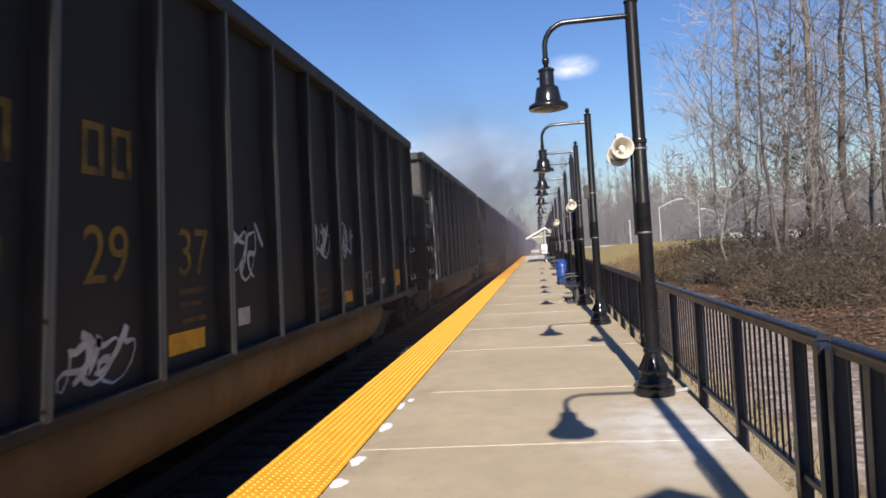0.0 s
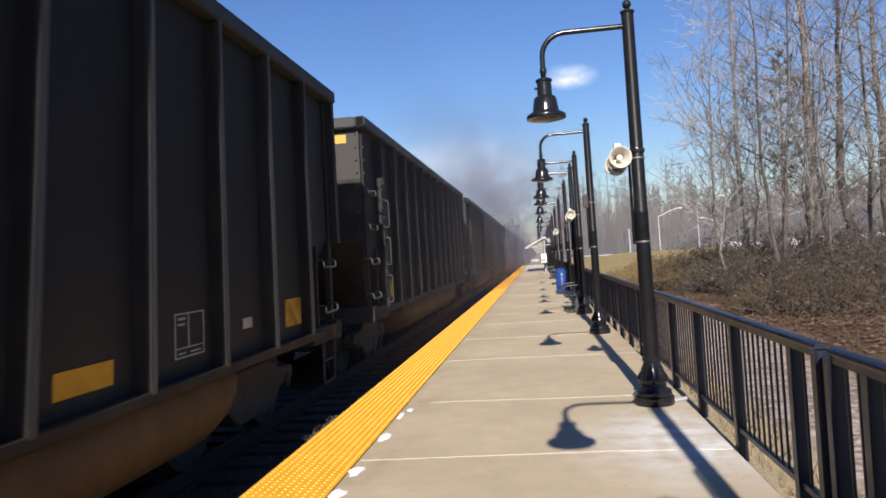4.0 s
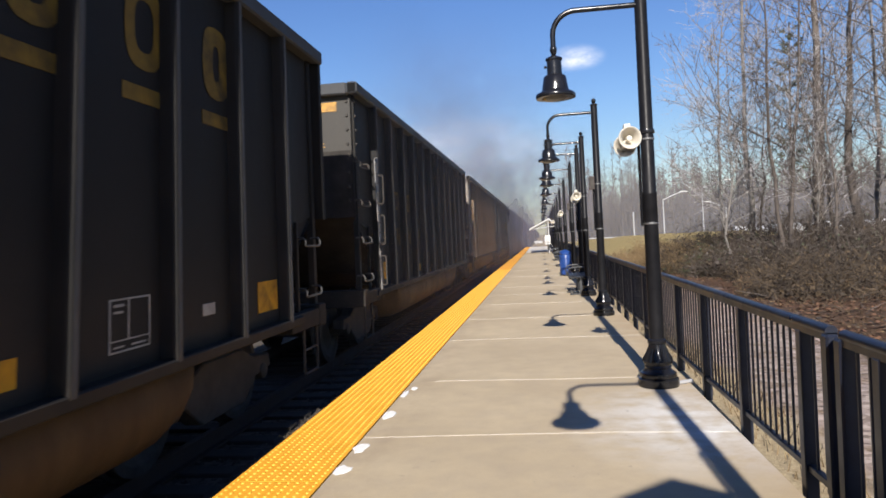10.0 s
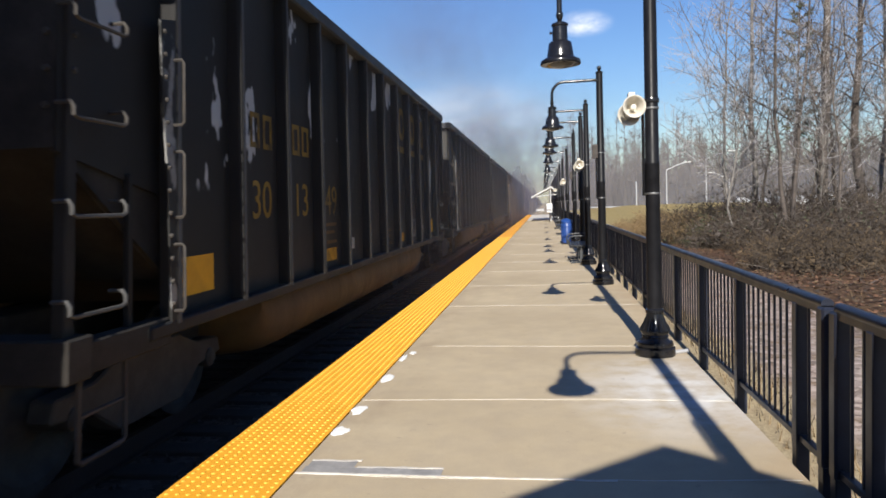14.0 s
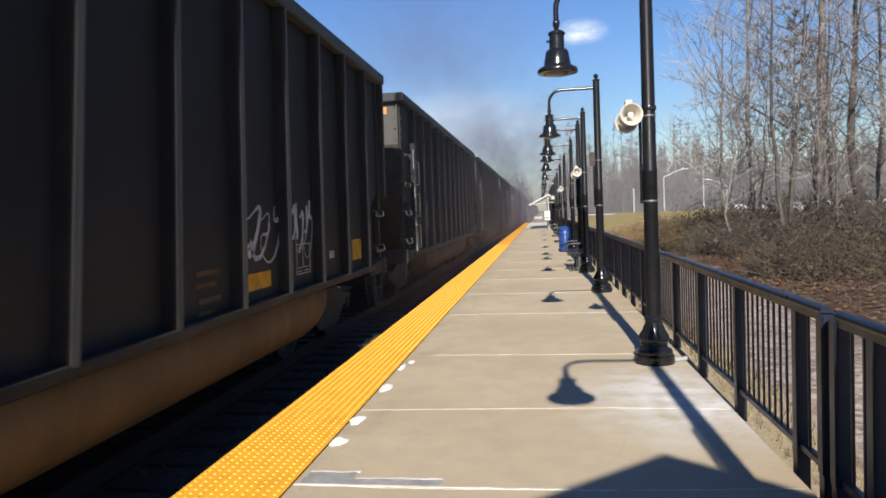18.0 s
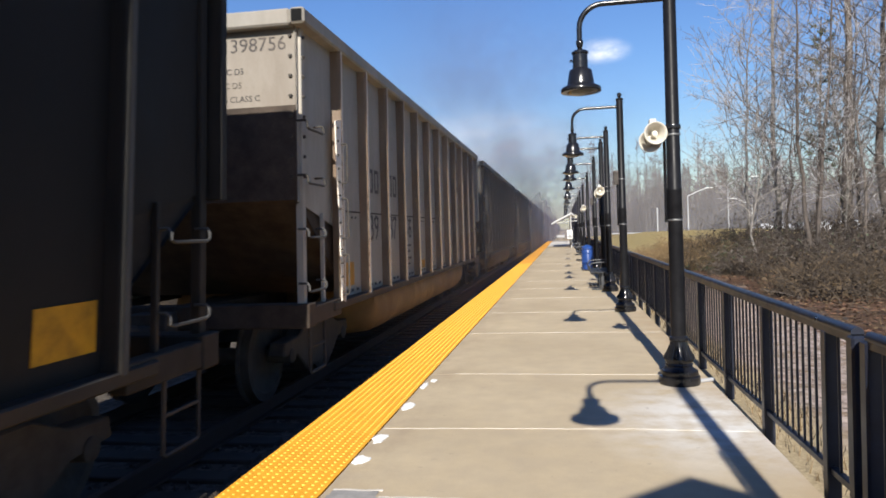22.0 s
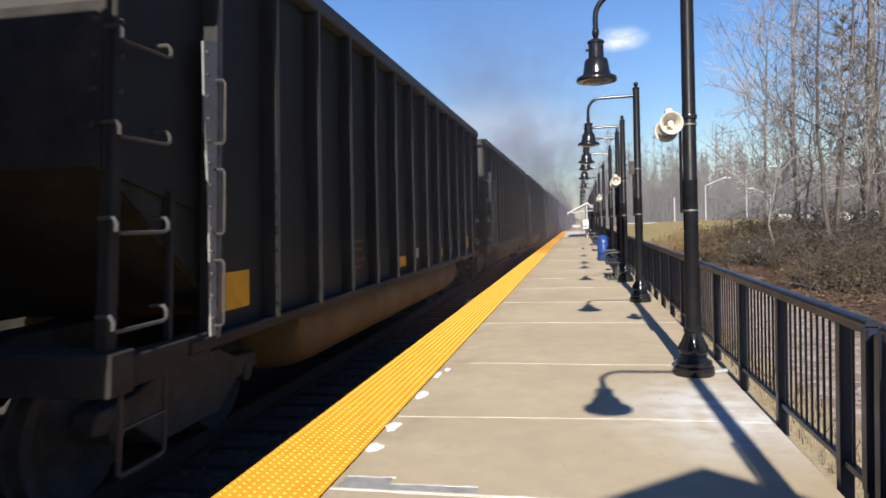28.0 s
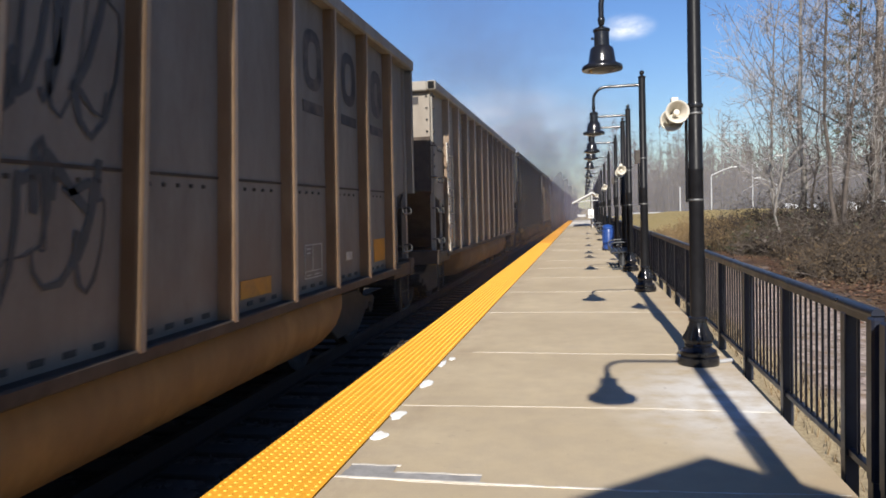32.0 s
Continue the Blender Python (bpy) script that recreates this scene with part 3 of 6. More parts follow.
def build_lamp():
    lamp = thing("platform_lamp", (POST_X, POST_Y[1], 0), "black cast iron platform lamp with bell shade", "lamp", "platform lamps")
    base = [(0.185, 0), (0.19, 0.03), (0.185, 0.075), (0.165, 0.085), (0.172, 0.1), (0.165, 0.13), (0.13, 0.15), (0.118, 0.17), (0.128, 0.185), (0.12, 0.2), (0.135, 0.225), (0.132, 0.25), (0.105, 0.3), (0.085, 0.36), (0.079, 0.4), (0.088, 0.41), (0.086, 0.435), (0.07, 0.45)]
    put("base", Geo().lathe(base, 28).mesh("base", M["black_paint"], smooth=True), lamp)
    fl = Geo()
    for k in range(14):
        a = 2 * math.pi * k / 14
        path = [(r * math.cos(a), r * math.sin(a), h) for r, h in ((0.134, 0.235), (0.124, 0.27), (0.1, 0.31), (0.085, 0.36))]
        fl.tube(path, [0.012, 0.012, 0.01, 0.007], 5)
    tagged(put("fluting", fl.mesh("fluting", M["black_paint"], smooth=True), lamp), kind="stuff")
    put("post", Geo().lathe([(0.07, 0.43), (0.066, 1.8), (0.069, 1.81), (0.069, 1.83), (0.064, 1.84), (0.058, 3.74)], 20).mesh("post", M["post_paint"], smooth=True), lamp)
    put("cap", Geo().lathe([(0.06, 3.72), (0.068, 3.73), (0.068, 3.745), (0.03, 3.76), (0.018, 3.775)], 18).mesh("cap", M["black_paint"], smooth=True), lamp)
    ball = [(0.012, 3.768)] + [(0.043 * math.sin(a), 3.81 - 0.043 * math.cos(a)) for a in [0.3 + 0.31 * i for i in range(9)]]
    put("finial", Geo().lathe(ball, 16).mesh("finial", M["black_paint"], smooth=True), lamp)
    dx = 0.191 - POST_X
    arm = [(0, 0, 3.605), (dx + 0.22, 0, 3.605)] + [(dx + 0.22 - 0.22 * math.sin(a), 0, 3.605 - 0.22 * (1 - math.cos(a))) for a in [math.pi / 2 * i / 7 for i in range(1, 8)]] + [(dx, 0, 3.25)]
    put("arm", Geo().tube(arm, 0.026, 10).mesh("arm", M["black_paint"], smooth=True), lamp)
    put("coupling", Geo().lathe([(0.012, 3.2), (0.024, 3.205), (0.03, 3.225), (0.034, 3.245), (0.034, 3.27), (0.027, 3.28)], 14, (dx, 0, 0)).mesh("coupling", M["black_paint"], smooth=True), lamp)
    shade = [(0.186, 2.785), (0.19, 2.79), (0.19, 2.815), (0.184, 2.828), (0.14, 2.85), (0.128, 2.86), (0.122, 2.9), (0.108, 2.985), (0.096, 3.0), (0.072, 3.01), (0.07, 3.14), (0.08, 3.15), (0.08, 3.165), (0.066, 3.175), (0.03, 3.19), (0.01, 3.21)]
    head = put("shade", Geo().lathe(shade, 28, (dx, 0, 0)).mesh("shade", M["black_paint"], smooth=True), lamp)
    put("lens", Geo().lathe([(0.02, 2.755), (0.08, 2.762), (0.12, 2.775), (0.135, 2.786)], 20, (dx, 0, 0)).mesh("lens", M["lens"], smooth=True), head, label="frosted glass lens")
    g = Geo().tube([(dx - 0.075, -0.01, 3.09), (dx - 0.095, -0.01, 3.08)], 0.012, 6)
    put("thumbscrew", g.mesh("thumbscrew", M["black_paint"]), head)
    g = Geo()
    for z in (1.52, 2.32):
        g.box(-0.085, -0.05, -0.02, 0.02, z, z + 0.025)
    g.tube([(-0.08, 0, 1.52), (-0.08, 0, 2.34)], 0.014, 8)
    cond = put("conduit", g.mesh("conduit", M["black_paint"], smooth=True), lamp, label="thin conduit strapped to the post")
    for z in (1.53, 2.325):
        put("strap", Geo().lathe([(0.068, z), (0.07, z + 0.004), (0.07, z + 0.014), (0.068, z + 0.018)], 16).mesh("strap", M["strap_steel"], smooth=True), lamp, label="bright steel strap")
    return lamp


def build_horns():
    """Two horn loudspeakers on a bracket, facing along the platform."""
    sp = thing("horn_speaker", (POST_X - 0.18, POST_Y[1] - 0.05, 2.356), "cream horn loudspeakers clamped to the lamp post", "loudspeaker", "platform loudspeakers")
    prof = [(0.108, -0.128), (0.121, -0.14), (0.127, -0.13), (0.122, -0.12), (0.095, -0.06), (0.07, 0.0), (0.05, 0.08), (0.046, 0.12), (0.056, 0.13), (0.056, 0.2), (0.03, 0.21)]
    inner = [(0.108, -0.128), (0.075, -0.058), (0.06, 0.002), (0.045, 0.06)]
    me = Geo().lathe(prof, 24, axis="y").mesh("horn", M["horn"], smooth=True)
    # open the mouth
    bm = bmesh.new()
    bm.from_mesh(me)
    for f in [f for f in bm.faces if len(f.verts) > 8 and f.calc_center_median().y < -0.1]:
        bm.faces.remove(f)
    bm.to_mesh(me)
    bm.free()
    plug = Geo().lathe([(0.012, -0.1), (0.03, -0.09), (0.034, -0.05), (0.028, 0.0), (0.02, 0.05)], 16, axis="y").mesh("plug", M["horn"], smooth=True)
    throat = Geo().lathe(inner, 24, axis="y")
    throat.f, throat.k = throat.f[:-2] + throat.f[-1:], throat.k[:-1]
    throat = throat.mesh("throat", M["horn"], smooth=True)
    for x, y, z, turn in ((0, 0, 0, 0.06), (-0.02, 0.14, -0.055, -0.06)):
        h = put("horn", me, sp, (x, y, z - 0.015), turn)
        h.scale = (0.84, 0.84, 0.84)
        put("plug", plug, h)
        put("throat", throat, h)
    put("bracket", Geo().box(-0.02, 0.13, 0.06, 0.1, 0.03, 0.075).box(-0.03, 0.03, 0.02, 0.12, 0.075, 0.135).mesh("bracket", M["horn"], 0.004), sp)
    put("clamp", Geo().lathe([(0.072, 0.0), (0.074, 0.01), (0.074, 0.03), (0.072, 0.04)], 16, (0.18, 0.05, 0.03)).mesh("clamp", M["black_paint"], smooth=True), sp)
    return sp


lamp = build_lamp()
for k, y in enumerate(POST_Y):
    if k != 1:
        copy_thing(lamp, pose(POST_X + (0.06 if k == 0 else 0), y, 0))
horn = build_horns()
for k in HORNS[1:]:
    copy_thing(horn, pose(POST_X - 0.18, POST_Y[k] - 0.05, 2.356))
for k in (2, 5):
    b = thing("junction_box", (POST_X - 0.1, POST_Y[k], 2.36), "small dark metal box on the lamp post", "junction box", "junction boxes")
    put("case", box_mesh("case", M["horn_dark"], -0.045, 0.045, -0.05, 0.05, -0.12, 0.12, 0.008), b)
    put("lid", box_mesh("lid", M["dark_steel"], -0.035, 0.035, -0.056, -0.05, -0.1, 0.1, 0.004), b)
stub = thing("pipe_stub", (0, 0, 0), "pale plastic pipe stub beside the lamp base", "pipe")
put("pipe", Geo().tube([(1.2, 7.08, 0.02), (1.34, 7.16, 0.02)], 0.02, 10).mesh("pipe", M["guard"], smooth=True), stub)


# ---- fence ----
FENCE_X = 1.39


def build_fence(y0, y1, singles):
    f = thing("fence", (FENCE_X, y0, 0), "black painted steel picket fence beside the platform", "fence", "fence sections")
    n = y1 - y0
    top = Geo().box(-0.03, 0.03, 0.03, n - 0.03, 0.885, 0.925).tube([(0, 0.03, 0.93), (0, n - 0.03, 0.93)], 0.032, 10)
    put("top_rail", top.mesh("top_rail", M["fence_paint"], smooth=True), f)
    put("bottom_rail", box_mesh("bottom_rail", M["fence_paint"], -0.02, 0.02, 0.03, n - 0.03, 0.115, 0.155, 0.004), f)
    count = max(2, 1 + round((n - 0.84) / 1.21))
    ys = [0.03] + [0.42 + (n - 0.84) * k / (count - 1) for k in range(count)] + [n - 0.03]
    post = PIECE["fence_post"]
    for y in ys:
        put("fence_post", post, f, (0, y, 0))
    rest = Geo()
    for a, b in zip(ys, ys[1:]):
        m = max(2, round((b - a) / 0.112))
        for j in range(1, m):
            y = a + (b - a) * j / m
            if singles:
                put("picket", PIECE["picket"], f, (0, y, 0))
            else:
                rest.box(-0.007, 0.007, y - 0.007, y + 0.007, 0.15, 0.89)
    if not singles:
        tagged(put("pickets", rest.mesh("pickets", M["fence_paint"]), f), kind="stuff")
    # rounded shoes on the end posts
    for y in (0.03, n - 0.03):
        put("end_plate", PIECE["end_plate"], f, (0, y, 0))


PIECE = {}
PIECE["fence_post"] = box_mesh("fence_post", M["fence_paint"], -0.036, 0.036, -0.036, 0.036, -0.25, 0.89, 0.005)
PIECE["picket"] = box_mesh("picket", M["fence_paint"], -0.007, 0.007, -0.007, 0.007, 0.15, 0.89, 0.002)
PIECE["end_plate"] = box_mesh("end_plate", M["fence_paint"], -0.042, 0.042, -0.042, 0.042, 0.1, 0.92, 0.012)
build_fence(-8.4, 3.70, False)
build_fence(3.80, 15.90, True)
build_fence(16.0, 28.1, True)
build_fence(28.2, 40.3, False)
build_fence(40.4, 52.5, False)
build_fence(52.6, 64.7, False)
build_fence(64.8, 92.0, False)


# ---- train ----
LONG, PITCH, LEAD, RIB0, RIB_STEP, HALF = 14.6, 16.2, -0.13, 1.25, 1.1, 1.6
TOP, SILL, WHEEL = 4.0, 1.03, 0.483
FACE = HALF - 0.12


def bay_at(k, close=False):
    """Middle of the k-th bay between two ribs, along the car; close: 13 ribs instead of 12."""
    return RIB0 + RIB_STEP * (11 * (k + (1 if k > 3 else 0) + 0.5) / 12 if close else k + 0.5)


def car_meshes(paint, rib_paint, end_paint):
    """The steel pieces of one car, shared by all cars of a colour."""
    c = {}
    # colour of dirty parts, and of end plates painted as shaded
    grime_shade = M["grimy_brown"] if "dark" not in rib_paint.name else M["grimy_steel"]
    e0, e1 = 0.13, LONG - 0.13

    def side_sheet(s):
        # the plate, cut off on a slant at both ends
        ring = [(e0, 2.1), (e0, TOP - 0.1), (e1, TOP - 0.1), (e1, 2.1), (LONG - RIB0, 1.86), (LONG - RIB0, SILL - 0.03), (RIB0, SILL - 0.03), (RIB0, 1.86)]
        g = Geo()
        n = len(ring)
        x0, x1 = s * FACE, s * (FACE - 0.012)
        g.add([(x0, y, z) for y, z in ring] + [(x1, y, z) for y, z in ring], [tuple(range(n)), tuple(range(n, 2 * n))] + [(i, (i + 1) % n, n + (i + 1) % n, n + i) for i in range(n)])
        return g.mesh("side_sheet", paint)

    c["side_r"], c["side_l"] = side_sheet(1), side_sheet(-1)
    # horizontal seam with bolt heads
    g = Geo().box(FACE, FACE + 0.008, RIB0 + 0.05, LONG - RIB0, 2.03, 2.05)
    c["seam"] = g.mesh("seam", paint if "dark" in rib_paint.name else grime_shade)
    g = Geo()
    for k in range(11):
        for j in range(5):
            y = RIB0 + RIB_STEP * k + 0.2 + 0.16 * j
            g.box(FACE, FACE + 0.012, y - 0.014, y + 0.014, 1.96, 1.985)
        # dark raised blocks in place of the shaded cut-out holes along the foot
        for j in range(4):
            y = RIB0 + RIB_STEP * k + 0.22 + 0.22 * j
            g.box(FACE, FACE + 0.006, y - 0.045, y + 0.045, 1.07, 1.105)
    c["bolts"] = g.mesh("bolts", M["dark_steel"])

    # from 3.06 down painted dark: shadow of the car ahead, over dirt
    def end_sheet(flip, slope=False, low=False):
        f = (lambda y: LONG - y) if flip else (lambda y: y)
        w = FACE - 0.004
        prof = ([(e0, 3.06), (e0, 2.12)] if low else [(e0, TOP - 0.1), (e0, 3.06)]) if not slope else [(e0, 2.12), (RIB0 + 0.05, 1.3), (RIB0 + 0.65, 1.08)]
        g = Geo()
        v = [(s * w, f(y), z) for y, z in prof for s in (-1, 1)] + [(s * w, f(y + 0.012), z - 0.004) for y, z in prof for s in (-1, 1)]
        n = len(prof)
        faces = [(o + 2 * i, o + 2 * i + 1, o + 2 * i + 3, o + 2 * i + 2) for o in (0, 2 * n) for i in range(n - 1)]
        return g.add(v, faces).mesh("slope_sheet" if slope else "end_sheet", grime_shade if slope or low else end_paint)

    # added closing plates, their dark colour standing for the shaded hollow ends
    c["web"] = []
    for s in (1, -1):
        for f in (lambda y: y, lambda y: LONG - y):
            ring = [(e0 + 0.01, 2.2), (RIB0 + 0.05, 2.0), (RIB0 + 0.65, 1.9), (RIB0 + 0.65, 1.07), (RIB0 + 0.05, 1.29), (e0 + 0.01, 2.1)]
            n = len(ring)
            g = Geo().add([(s * d, f(y), z) for d in (FACE - 0.03, FACE - 0.042) for y, z in ring], [tuple(range(n)), tuple(range(n, 2 * n))] + [(i, (i + 1) % n, n + (i + 1) % n, n + i) for i in range(n)])
            c["web"].append(g.mesh("web_plate", grime_shade))
    c["end_f"], c["end_b"] = end_sheet(False), end_sheet(True)
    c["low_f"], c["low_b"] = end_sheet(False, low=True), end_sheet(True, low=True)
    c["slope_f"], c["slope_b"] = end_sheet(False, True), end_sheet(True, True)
    c["chord_side"] = [Geo().box(s * (FACE - 0.02), s * (HALF + 0.01), 0.0, LONG, TOP - 0.16, TOP).mesh("top_chord", M["chord_dark"] if "dark" in rib_paint.name else paint, 0.02) for s in (1, -1)]
    c["chord_end"] = [Geo().box(-FACE + 0.02, FACE - 0.02, y0, y1, TOP - 0.17, TOP - 0.004).mesh("end_chord", M["chord_dark"] if "dark" in rib_paint.name else paint, 0.02) for y0, y1 in ((0.0, 0.2), (LONG - 0.2, LONG))]
    # hat-shaped rib, rounded outer corners
    def rib(s):
        sec = [(0, -0.055), (0.085, -0.05), (0.112, -0.04), (0.12, -0.022), (0.12, 0.022), (0.112, 0.04), (0.085, 0.05), (0, 0.055)]
        g = Geo()
        n = len(sec)
        z0, z1 = SILL - 0.02, TOP - 0.15
        g.add([(s * (FACE + d), y, z0) for d, y in sec] + [(s * (FACE + d), y, z1) for d, y in sec], [(i, (i + 1) % n, n + (i + 1) % n, n + i) for i in range(n)] + [tuple(range(n)), tuple(range(n, 2 * n))])
        # only the outer face takes the lighter copy, as its strip of sun
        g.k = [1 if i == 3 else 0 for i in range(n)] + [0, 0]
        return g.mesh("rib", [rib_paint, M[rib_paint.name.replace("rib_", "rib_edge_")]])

    c["rib_r"], c["rib_l"] = rib(1), rib(-1)
    c["sill"] = [Geo().box(s * (FACE - 0.1), s * (HALF - 0.005), RIB0 - 0.35, LONG - RIB0 + 0.35, SILL - 0.085, SILL + 0.004).mesh("side_sill", rib_paint if "dark" in rib_paint.name else grime_shade, 0.012) for s in (1, -1)]
    # belly between the trucks
    g = Geo()
    half = [(1.4, 1.0), (1.47, 0.9), (1.505, 0.78), (1.5, 0.66), (1.455, 0.54), (1.36, 0.44), (1.2, 0.375), (0.9, 0.34)]
    sec = [(-x, z) for x, z in half] + half[::-1]
    ends = [(3.0, 0.5), (3.05, 0.72), (3.16, 0.88), (3.34, 0.97), (3.6, 1.0)]
    rows = ends + [(LONG - y, k) for y, k in ends[::-1]]
    for y, k in rows:
        g.v += [(x * (0.94 + 0.06 * k), y, 1.0 + (z - 1.0) * k) for x, z in sec]
    n, m = len(sec), len(rows)
    g.f = [(j * n + i, j * n + i + 1, j * n + n + i + 1, j * n + n + i) for j in range(m - 1) for i in range(n - 1)] + [tuple(range(n)), tuple(range((m - 1) * n, m * n))]
    g.k = [0] * len(g.f)
    c["tub"] = g.mesh("belly", M["rust_tub"] if "dark" in rib_paint.name else M["rust_tub_pale"], smooth=True)
    c["centre_sill"] = box_mesh("centre_sill", M["dark_steel"], -0.2, 0.2, -0.1, LONG + 0.1, 0.72, 1.05, 0.01)
    c["end_sill"] = [Geo().box(-HALF + 0.02, HALF - 0.02, y, y + 0.22, 0.86, 1.1).mesh("end_sill", grime_shade, 0.012) for y in (0.12, LONG - 0.34)]
    c["side_step"] = [Geo().box(s * (HALF - 0.16), s * (HALF - 0.03), a, b, 0.88, 1.06).mesh("sill_arm", grime_shade, 0.01) for s in (1, -1) for a, b in ((0.34, RIB0 - 0.06), (LONG - RIB0 + 0.06, LONG - 0.34))]
    c["corner_post"] = [Geo().box(s * FACE - 0.045 * s, s * (FACE + 0.03), y, y + 0.09, 1.08, TOP - 0.15).mesh("corner_post", paint, 0.008) for s in (1, -1) for y in (0.18, LONG - 0.27)]
    c["corner_post"] += [Geo().box(s * (FACE - 0.06), s * (HALF - 0.012), LONG - 0.11, LONG - 0.02, 2.04, TOP - 0.15).mesh("corner_post", paint, 0.008) for s in (1, -1)]
    c["stile"] = [Geo().box(s * FACE - 0.01, s * FACE + 0.03, y, y + 0.045, 1.05, 2.0).mesh("stile", paint, 0.004) for s in (1, -1) for y in (0.78, LONG - 0.82)]
    # gusset plate beside the first and last rib, wider towards the top
    ring = [(RIB0 - 0.1, SILL), (RIB0 - 0.15, 2.0), (RIB0 - 0.21, 2.5), (RIB0 - 0.24, 3.02), (RIB0 - 0.04, 3.06), (RIB0 - 0.04, SILL)]
    n = len(ring)
    g = Geo().add([(d, y, z) for d in (FACE + 0.1, FACE + 0.114) for y, z in ring], [tuple(range(n)), tuple(range(n, 2 * n))] + [(i, (i + 1) % n, n + (i + 1) % n, n + i) for i in range(n)])
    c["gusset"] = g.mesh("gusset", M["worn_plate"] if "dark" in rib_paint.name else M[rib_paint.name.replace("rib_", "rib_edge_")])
    g = Geo()
    for j in range(13):
        z = 1.15 + 0.15 * j
        g.lathe([(0.018, FACE + 0.112), (0.012, FACE + 0.132)], 6, (0, RIB0 - 0.08 - 0.06 * (z - 1), z), axis="x")
    c["gusset_rivets"] = g.mesh("gusset_rivets", M["dark_steel"])
    # solid blocks, coloured black in place of the hollow, shaded tube mouths
    c["tube_end"] = [Geo().box(s * (FACE + 0.0), s * (HALF - 0.01), -0.004, 0.05, TOP - 0.14, TOP - 0.02).mesh("tube_end", M["tube_dark"]) for s in (1, -1)]
    c["rivets"] = []
    g = Geo()
    for j in range(8):
        z = 3.75 - 0.2 * j
        g.lathe([(0.022, 0.128), (0.018, 0.105)], 6, (FACE - 0.06, 0, z), axis="y")
        g.lathe([(0.022, FACE + 0.03), (0.016, FACE + 0.05)], 6, (0, 0.225, z), axis="x")
    c["rivets"] = g.mesh("rivets", M["dark_steel"])
    return c


def rung_mesh():
    g = Geo().tube([(0, 0, 0), (0.09, 0, 0), (0.11, 0, -0.03), (0.11, 0, -0.07), (0.11, 0.04, -0.085), (0.11, 0.46, -0.085), (0.11, 0.5, -0.07), (0.11, 0.5, -0.03), (0.09, 0.5, 0), (0, 0.5, 0)], 0.013, 6)
    return [g.mesh("rung", M[m], smooth=True) for m in ("ladder", "dark_steel")]


def stirrup_mesh():
    return Geo().tube([(0, 0, 0.9), (0, 0, 0.42), (0, 0.03, 0.4), (0, 0.4, 0.4), (0, 0.43, 0.42), (0, 0.43, 0.9)], 0.018, 6).tube([(0, 0, 0.65), (0, 0.43, 0.65)], 0.014, 6).mesh("stirrup", M["dark_steel"], smooth=True)


def truck_meshes():
    t = {}
    g = Geo()
    ring = [(-1.12, 0.50), (-1.08, 0.64), (-0.7, 0.66), (-0.4, 0.78), (0.4, 0.78), (0.7, 0.66), (1.08, 0.64), (1.12, 0.50), (0.72, 0.46), (0.42, 0.26), (-0.42, 0.26), (-0.72, 0.46)]
    n = len(ring)
    g.add([(0.09, y, z) for y, z in ring] + [(-0.09, y, z) for y, z in ring], [tuple(range(n)), tuple(range(n, 2 * n))] + [(i, (i + 1) % n, n + (i + 1) % n, n + i) for i in range(n)])
    t["frame"] = g.mesh("side_frame", M["dark_steel"], 0.015)
    g = Geo()
    for y in (-0.17, 0, 0.17):
        g.lathe([(0.07, 0.3), (0.07, 0.62)], 10, (0, y, 0))
    t["springs"] = g.mesh("springs", M["tie"], smooth=True)
    t["bolster"] = box_mesh("bolster", M["dark_steel"], -1.05, 1.05, -0.18, 0.18, 0.52, 0.72, 0.02)
    g = Geo()
    for s in (-1, 1):
        a = [(WHEEL + 0.03, s * 0.7), (WHEEL + 0.028, s * 0.725), (WHEEL, s * 0.735), (WHEEL - 0.002, s * 0.83), (0.4, s * 0.835), (0.36, s * 0.80), (0.2, s * 0.79), (0.13, s * 0.84), (0.1, s * 0.845)]
        if s < 0:
            a = a[::-1]
        g.lathe(a, 24, axis="x")
        g.lathe([(0.08, s * 0.84), (0.08, s * 1.12), (0.05, s * 1.14)] if s > 0 else [(0.05, -1.14), (0.08, -1.12), (0.08, -0.84)], 12, axis="x")
    g.lathe([(0.09, -0.72), (0.09, 0.72)], 12, axis="x")
    t["wheelset"] = g.mesh("wheelset", M["dark_steel"], smooth=True)
    return t


CAR = {"grey": car_meshes(M["car_grey"], M["rib_dark"], M["end_dark"]), "dark": car_meshes(M["car_dark"], M["rib_dark"], M["end_dark"]), "peel": car_meshes(M["car_peel"], M["rib_dark"], M["end_dark"]), "white": car_meshes(M["car_white"], M["rib_white"], M["end_pale"]), "tan": car_meshes(M["car_tan"], M["rib_tan"], M["end_pale"])}
GRAB = Geo().tube([(0, 0, 0), (0.06, 0, 0), (0.075, 0, 0.02), (0.075, 0, 0.42), (0.06, 0, 0.44), (0, 0, 0.44)], 0.011, 5).mesh("grab_iron", M["dark_steel"], smooth=True)
RUNG, STIRRUP, TRUCK = rung_mesh(), stirrup_mesh(), truck_meshes()
COUPLER = Geo().box(-0.1, 0.1, -0.75, 0.2, 0.76, 0.94).box(-0.17, 0.2, -0.95, -0.6, 0.7, 1.0).mesh("coupler", M["dark_steel"], 0.03)
g = Geo()
rows = 15
for j in range(rows):
    y = 0.3 + (LONG - 0.6) * j / (rows - 1)
    for i in range(7):
        x = -1.4 + 2.8 * i / 6
        h = (0.0 if i in (0, 6) or j in (0, rows - 1) else 0.1 + 0.1 * noise.noise((x, y * 0.6, 3)))
        g.v.append((x, y, TOP - 0.15 + h))
